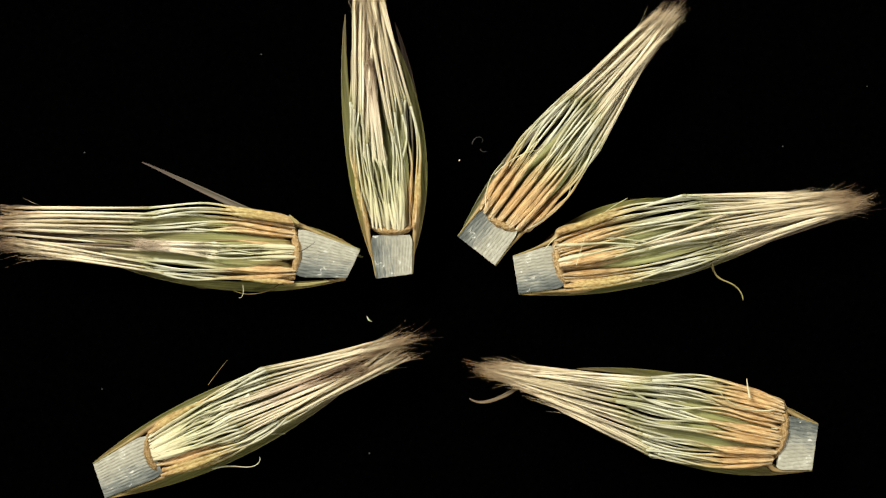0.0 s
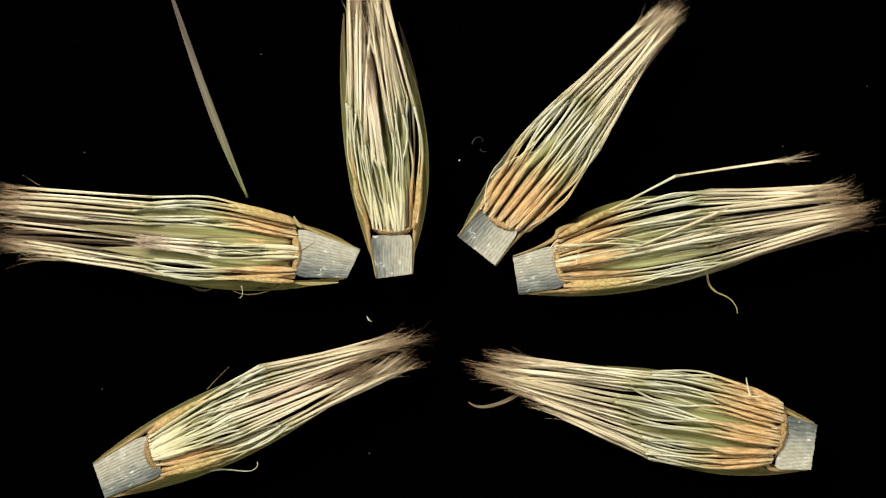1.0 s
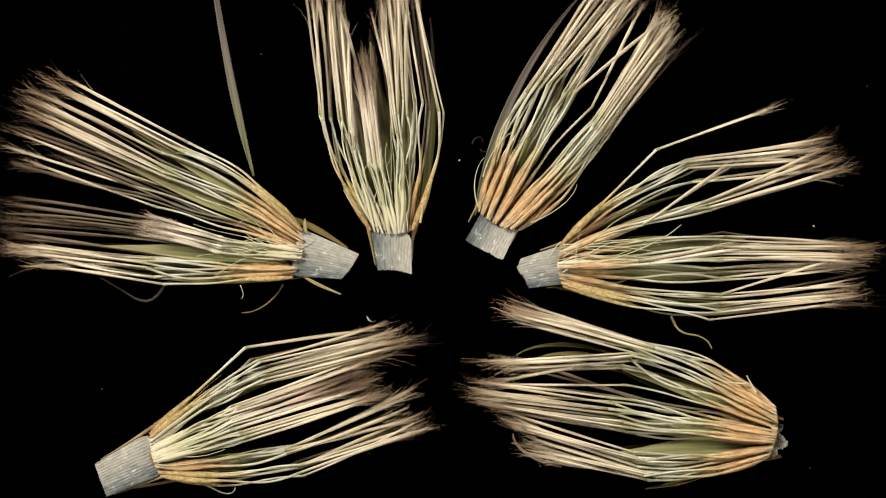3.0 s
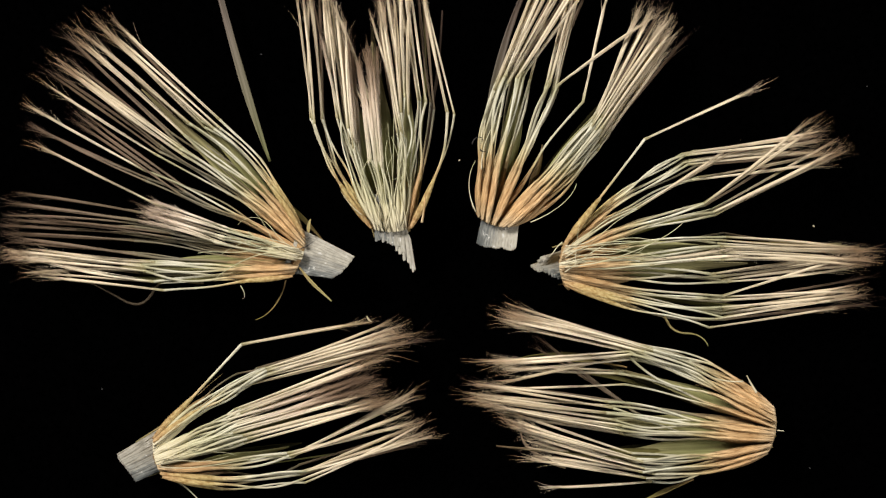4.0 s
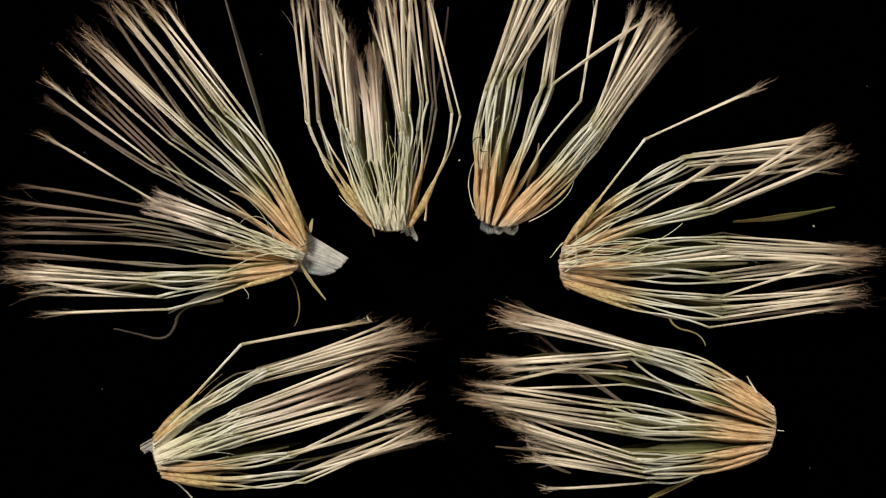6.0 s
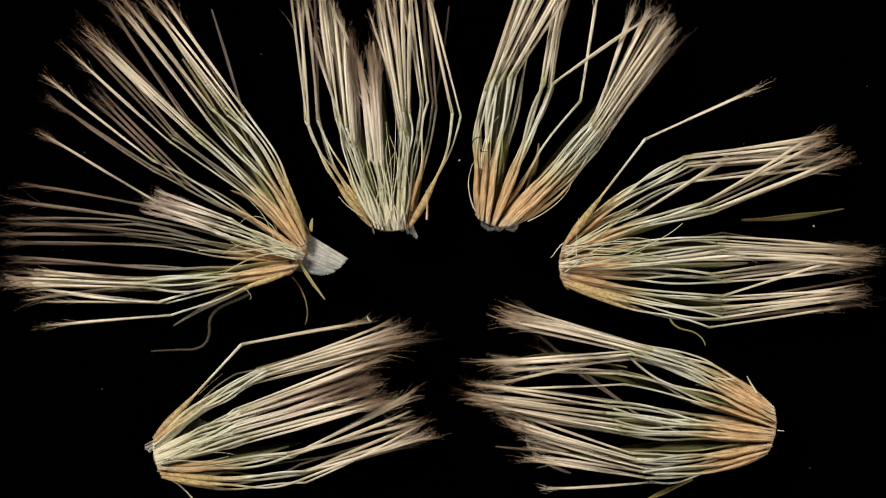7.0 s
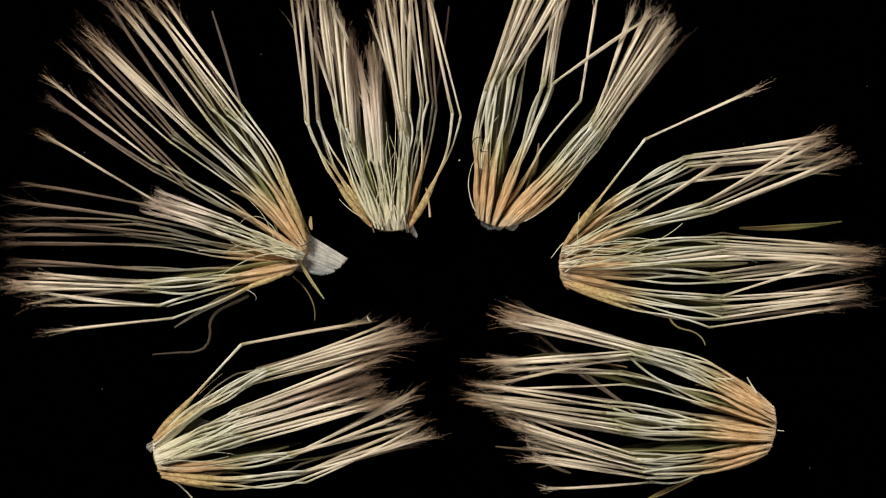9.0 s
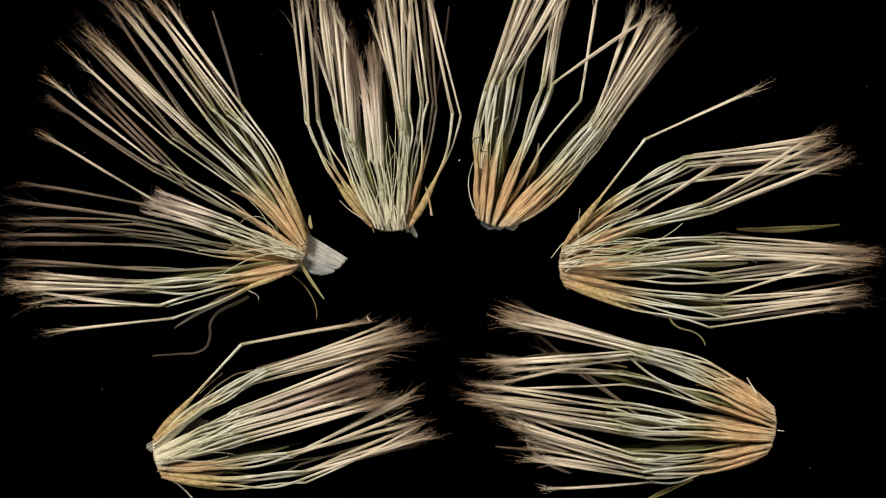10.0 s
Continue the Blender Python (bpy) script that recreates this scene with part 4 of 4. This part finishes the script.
    h.strand(0.92, (1265, 455), (1480, 390), (1278, 545), (1520, 525), (1275, 565), (1520, 528), 2, 0.1, bow=8, bulge=-10)
    h.strand(1.00, (1262, 460), (1470, 395), (1250, 558), (1480, 530), (1243, 582), (1465, 550), 1, 0.0, bow=8, bulge=-10)
    h.cup()
    h.stem((980, 432), (999, 510), (908, 455), (918, 520), [(0, 0, 1, 0, 0, 0, 0), (2.5, 0, 0.92, 0, 0, 0, 0), (2.7, 1, 0.9, 0, 0, 4, 0), (3.8, 26, 0.74, 0, 0.0006, 40, 0), (4.2, 40, 0.7, 0, 0.001, 42, 0),
            (4.6, 52, 0.68, 0, 0.0016, 42, 0), (5.0, 58, 0.66, 0, 0.0022, 42, 0), (5.5, 72, 0.6, 0, 0.0028, 36, 0), (7.0, 88, 0.6, 0, 0.0032, 30, 0), (10, 88, 0.6, 0, 0.0032, 30, 0)],
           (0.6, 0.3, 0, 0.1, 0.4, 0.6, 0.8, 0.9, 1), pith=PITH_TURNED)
    h.bract((960, 432), (1208, 345), (978, 440), (1160, 335), (1005, 450), (1240, 385), 16, turn=0.66, z=0.0028)
    h.bract((925, 520), (1440, 408), (960, 512), (1440, 520), (1005, 500), (1400, 550), 18, turn=-0.42, z=0.0028)
    h.threads(10, 0.05, 0.7, 189, ((1, -0.35), (1, -0.3), (1, -0.35)))
    h.wisp([(0, (985, 420), (965, 440)), (2.5, (992, 428), (968, 455)), (10, (998, 430), (970, 462))], -0.5, 0.6, 1.2)
    h.wisp([(0, (1020, 470), (1048, 390)), (2.5, (1018, 470), (1030, 400)), (10, (1024, 440), (1026, 380))], 0.2, 0, 0.8)
    h.bract(0, 0, 0, 0, 0, 0, 12, turn=-0.2, z=0.0023, mat=BRACT, rows=[(0.0, (1240, 418), (1420, 382), 50), (1.0, (1255, 425), (1435, 396), 50), (2.5, (1320, 452), (1500, 455), 50), (4.0, (1306, 428), (1490, 432), 50),
            (4.7, (1298, 410), (1488, 420), 50), (5.5, (1292, 397), (1488, 367), 50), (7.0, (1312, 390), (1488, 371), 50), (7.5, (1308, 391), (1486, 372), 50), (9.0, (1308, 404), (1484, 393), 40), (10.0, (1304, 406), (1482, 398), 40)])
    h.bract((1000, 470), (1300, 415), (1000, 470), (1380, 500), (1000, 470), (1350, 465), 34, z=0.0012)
    h.bract((1000, 440), (1300, 380), (1000, 440), (1400, 410), (1000, 440), (1330, 440), 34, z=0.0016)
    h.wisp([(0, (1258, 458), (1318, 536)), (1.0, (1250, 480), (1310, 562)), (2.5, (1200, 558), (1268, 622)), (4.5, (1175, 560), (1250, 610)), (5.5, (1180, 550), (1240, 605)), (10, (1180, 548), (1230, 595))], 0, 0, 2.6, z=0.005, mat=LINING, heads=(0, -5, -40, -62, -45, -20, 15))


def head_south_west():
    h = Head("halved seed head, dense pale sheaf, a few stray florets",
             [((262, 762), (285, 842)), ((262, 765), (282, 842)), ((272, 778), (288, 845))],
             (0, 0.05, 0.15, 0.36, 0.64, 1.0, 1.5, 1.9, 2.0, 1.98, 1.97, 1.97), 15, (755, 595), 0.46, dense=0.6, loose=1.2)
    h.strand(0.00, (470, 650), (680, 585), (443, 620), (655, 590), (430, 610), (655, 563), 1, 0.0, width=4.6, bulge=-6, straight=True)
    h.strand(0.06, (472, 655), (690, 590), (448, 635), (680, 585), (475, 655), (690, 585), 2, 0.1, bow=-6, bulge=-6)
    h.strand(0.14, (480, 660), (700, 590), (470, 650), (700, 600), (475, 658), (695, 592), 3, 0.1, PALE, bow=-8, bulge=-6)
    h.strand(0.20, (485, 665), (720, 590), (475, 660), (715, 605), (440, 672), (700, 600), 4, 0.1, PALE, bow=-8, bulge=-6)
    h.strand(0.27, (450, 690), (700, 600), (450, 675), (705, 620), (430, 682), (690, 610), 4, 0.0, PALE, bow=-6, bulge=-6)
    h.strand(0.34, (430, 705), (680, 620), (430, 710), (680, 630), (410, 735), (640, 650), 4, 0.1, PALE, bulge=-6)
    h.strand(0.40, (410, 715), (640, 640), (405, 725), (640, 650), (400, 745), (640, 670), 5, -0.1, PALE, bulge=-6, frayed=1.6)
    h.strand(0.47, (415, 735), (650, 650), (412, 740), (650, 660), (405, 760), (640, 690), 5, -0.1, PALE, bulge=-6, frayed=1.6)
    h.strand(0.54, (425, 745), (660, 660), (420, 755), (660, 675), (410, 770), (650, 700), 5, 0.0, PALE, bulge=-6)
    h.strand(0.60, (430, 765), (660, 660), (425, 775), (670, 690), (425, 780), (660, 715), 4, 0.0, PALE, bulge=-6)
    h.strand(0.68, (490, 745), (700, 640), (515, 780), (710, 695), (540, 800), (745, 690), 2, 0.3, bow=6, bulge=-6)
    h.strand(0.75, (500, 740), (710, 630), (515, 795), (720, 730), (505, 805), (715, 745), 2, 0.1, bow=6, bulge=-6)
    h.strand(0.82, (510, 738), (715, 635), (525, 810), (725, 740), (540, 820), (725, 760), 1, 0.6, bow=8, bulge=-6)
    h.strand(0.90, (520, 735), (720, 640), (530, 815), (740, 735), (528, 838), (745, 765), 2, 0.1, bow=10, bulge=-6)
    h.strand(1.00, (528, 738), (725, 640), (537, 832), (740, 755), (530, 855), (750, 770), 2, 0.0, bow=12, bulge=-6)
    h.cup()
    h.stem((256, 768), (290, 841), (165, 822), (186, 882), [(0, 0, 1, 0, 0, 0, 0), (2.7, 0, 0.98, 0, 0, 0, 0), (3.8, 38, 0.92, 0, 0.0002, 12, 0), (4.0, 46, 0.91, 0, 0.0003, 16, 0), (4.5, 56, 0.9, 0, 0.0005, 44, 0),
            (5.0, 70, 0.88, 0, 0.001, 46, 0), (5.5, 80, 0.8, 0, 0.0015, 46, 0), (7.0, 94, 0.64, 0, 0.002, 46, 0), (10, 97, 0.62, 0, 0.002, 46, 0)],
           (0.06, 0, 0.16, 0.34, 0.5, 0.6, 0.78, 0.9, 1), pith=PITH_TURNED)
    h.bract((168, 818), (610, 612), (175, 815), (640, 600), (275, 795), (640, 650), 9, turn=0.45, z=0.003)
    h.bract((192, 880), (690, 645), (195, 876), (690, 690), (288, 845), (700, 790), 20, turn=-0.45, z=0.0025)
    h.threads(5, 0.1, 0.75, 202, ((1, -0.45), (1, -0.4), (1, -0.3)))
    h.wisp([(0, (368, 682), (415, 622)), (1.0, (366, 690), (405, 650)), (2.5, (350, 700), (390, 665)), (10, (352, 698), (395, 660))], 0.1, 0, 0.6, mat=BRACT)
    h.bract((275, 800), (560, 660), (275, 800), (560, 650), (280, 810), (540, 735), 36, z=0.0012)
    h.bract((280, 825), (560, 720), (280, 825), (540, 790), (285, 830), (500, 790), 26, z=0.0016)
    h.wisp([(0, (375, 830), (488, 802)), (1.0, (370, 834), (486, 812)), (2.5, (345, 850), (432, 850)), (4.5, (300, 848), (366, 886)), (10, (300, 848), (366, 886))], 0.9, -2.6, 2.0, z=0.005, mat=GREEN)


def head_south_east():
    h = Head("halved seed head with orange achenes on black velvet",
             [((1388, 714), (1366, 820)), ((1374, 720), (1362, 812)), ((1370, 722), (1358, 802))],
             (0, 0.05, 0.13, 0.34, 0.62, 1.0, 1.5, 1.92, 2.0, 2.0, 2.0, 2.0), 16, (840, 652), 0.44, scaly=False, dense=0.5, loose=1.3)
    h.strand(0.00, (1195, 680), (935, 632), (1150, 605), (925, 535), (1150, 615), (920, 550), 3, 0.1, bow=14)
    h.strand(0.06, (1180, 678), (920, 630), (1140, 605), (915, 540), (1140, 615), (910, 557), 3, 0.1, bow=12)
    h.strand(0.14, (1130, 682), (890, 630), (1125, 612), (910, 545), (1120, 618), (905, 565), 3, 0.2, bow=10)
    h.strand(0.20, (1120, 682), (880, 630), (1110, 620), (930, 565), (1110, 622), (925, 580), 1, 0.0, bow=8)
    h.strand(0.26, (1115, 685), (875, 638), (1115, 628), (880, 642), (1120, 626), (885, 642), 3, 0.0, bow=8)
    h.strand(0.32, (1108, 690), (870, 640), (1115, 636), (890, 655), (1120, 634), (890, 662), 2, 0.0, bow=6)
    h.strand(0.38, (1100, 695), (870, 642), (1110, 645), (900, 650), (1095, 660), (920, 650), 2, 0.5, bow=4)
    h.strand(0.42, (1100, 700), (865, 645), (1100, 680), (870, 672), (1100, 680), (880, 688), 1, 0.0, bow=4)
    h.strand(0.50, (1102, 708), (862, 650), (1085, 705), (865, 680), (1075, 716), (850, 686), 3, 0.1)
    h.strand(0.56, (1105, 715), (860, 655), (1080, 720), (850, 685), (1070, 732), (845, 700), 2, 0.0)
    h.strand(0.62, (1108, 727), (862, 664), (1080, 728), (850, 700), (1078, 746), (850, 708), 3, 0.1)
    h.strand(0.68, (1110, 739), (870, 673), (1090, 745), (860, 710), (1100, 758), (870, 715), 3, 0.0)
    h.strand(0.74, (1115, 752), (880, 681), (1100, 760), (880, 715), (1105, 768), (880, 725), 2, 0.3)
    h.strand(0.80, (1120, 764), (900, 704), (1130, 805), (900, 745), (1130, 810), (900, 745), 3, 0.0, bow=-6)
    h.strand(0.87, (1130, 777), (930, 714), (1130, 822), (920, 755), (1130, 822), (915, 755), 3, 0.1, bow=-8)
    h.strand(0.93, (1140, 792), (950, 729), (1140, 842), (920, 790), (1140, 830), (950, 790), 3, 0.1, bow=-10)
    h.strand(1.00, (1150, 804), (960, 739), (1150, 850), (900, 780), (1155, 842), (960, 810), 2, 0.0, bow=-12)
    h.strand(0.95, (1150, 797), (960, 729), (1150, 838), (985, 800), (1184, 848), (998, 873), 1, 0.45, bow=-8)
    h.strand(0.45, (1110, 704), (875, 650), (1110, 690), (920, 655), (1122, 722), (985, 622), 2, 0.8, bow=4)
    h.cup(side=-1)
    h.stem((1393, 734), (1373, 832), (1448, 752), (1437, 832), [(0, 0, 1, 0, 0, 0, 0), (0.7, 0, 1, 0, 0, 0, 0), (1.5, 6, 0.97, 0, 0.0001, 4, 0), (2.0, 12, 0.92, 0, 0.0002, 9, 0), (2.5, 26, 0.84, 0, 0.0004, 15, 0),
            (2.7, 34, 0.8, 0, 0.0006, 18, 0), (3.15, 52, 0.75, 0, 0.0018, 18, 0), (3.8, 70, 0.5, 0, 0.0030, 14, 0), (10, 70, 0.48, 0, 0.0030, 14, 0)],
           (0.7, 0.75, 1.1, 0.7, 0, 0.1, 1, 0.9, 1.2), pith=PITH_TURNED)
    h.bract((1445, 750), (1000, 648), (1400, 745), (980, 630), (1368, 740), (960, 650), 20, turn=-0.45, z=0.0025)
    h.bract((1437, 830), (965, 706), (1400, 815), (890, 775), (1355, 795), (900, 790), 32, turn=0.62, z=0.0026)
    h.wisp([(0, (1327, 705), (1321, 668)), (1.5, (1330, 700), (1320, 668)), (2.5, (1338, 695), (1322, 666)), (10, (1340, 698), (1322, 668))], 0.1, 0, 2.4, mat=PALE)
    h.wisp([(0, (1372, 725), (1230, 680)), (2.5, (1330, 680), (1235, 640)), (10, (1300, 670), (1222, 642))], 0.9, 0.3, 1.4)
    h.wisp([(0, (1376, 760), (1366, 758)), (3, (1376, 760), (1366, 758)), (4, (1376, 762), (1388, 763)), (10, (1376, 762), (1388, 763))], 0, 0, 1.2)
    h.bract((1180, 700), (980, 690), (1090, 625), (900, 625), (1100, 640), (940, 635), 8, turn=-1.0, hook=-0.4, z=0.004)
    h.bract((1180, 710), (990, 700), (1100, 640), (935, 640), (1110, 650), (955, 645), 7, turn=-0.9, hook=-0.4, z=0.0035)
    h.bract((1300, 790), (1180, 760), (1270, 835), (1160, 845), (1226, 848), (1126, 892), 12, turn=0.2, z=0.0024)
    # a bract that curls up at its tip below the sheaves
    h.bract(0, 0, 0, 0, 0, 0, 6, turn=0.5, hook=0.9, z=0.0045, mat=SHADED_BROWN, rows=[(0, (930, 676), (828, 706)), (1.0, (930, 690), (828, 712)), (1.5, (940, 735), (842, 705)), (2.0, (968, 800), (866, 735)),
            (2.5, (985, 822), (880, 756)), (3.8, (1000, 828), (925, 766)), (5.5, (1010, 838), (945, 782)), (10, (1010, 838), (945, 782))])
    h.bract((1375, 760), (1080, 700), (1370, 765), (1010, 750), (1365, 765), (1020, 735), 34, z=0.0012)
    h.bract((1370, 790), (1080, 740), (1365, 790), (1020, 800), (1360, 785), (1060, 800), 36, z=0.0016)
    h.bract((1375, 740), (1100, 680), (1372, 745), (1060, 640), (1368, 745), (1060, 640), 24, turn=0.2, z=0.0018)


head_west()
head_north()
head_north_east()
head_east()
head_south_west()
head_south_east()

def dust(p, size, seed, mat=None, thick=1.0, turn=None):
    """A speck of white lint on the velvet."""
    r = random.Random(seed)
    verts, faces = [], []
    spine = [Vector((size * 1e-4 * (i / 5 - 0.5), 0.3e-4 * size * math.sin(2.2 * i / 5 + r.uniform(-0.4, 0.4)), 0)) for i in range(6)]
    tube(verts, faces, spine, [1e-4 * q * thick for q in (0.5, 1.3, 1.8, 1.7, 1.2, 0.4)], 6)
    ob = new("lint", mesh_of("lint", verts, faces, mat or FLAKE))
    ob.matrix_basis = Matrix.Translation(spot(p, 0.0002)) @ pose(0, 0, 0, 0, 0, r.uniform(0, 180) if turn is None else turn)
    tagged(ob, "tiny white speck of lint on the velvet", "lint", "lint on the velvet")


for seed, (p, size) in enumerate((((463, 96), 3), ((1386, 259), 3), ((1535, 153), 2.5), 
                                  ((181, 690), 3), ((654, 802), 3), ((112, 443), 3), ((1434, 829), 3), ((150, 271), 3))):
    dust(p, size, seed)
dust((655, 564), 13, 21, PALE, 0.8, 115)
dust((1441, 400), 5, 22, PALE)
dust((814, 284), 4, 23, PALE)

# ---- motion ----
def motions():
    for ob, rows in MOVES:
        walk(ob, rows)


motions()
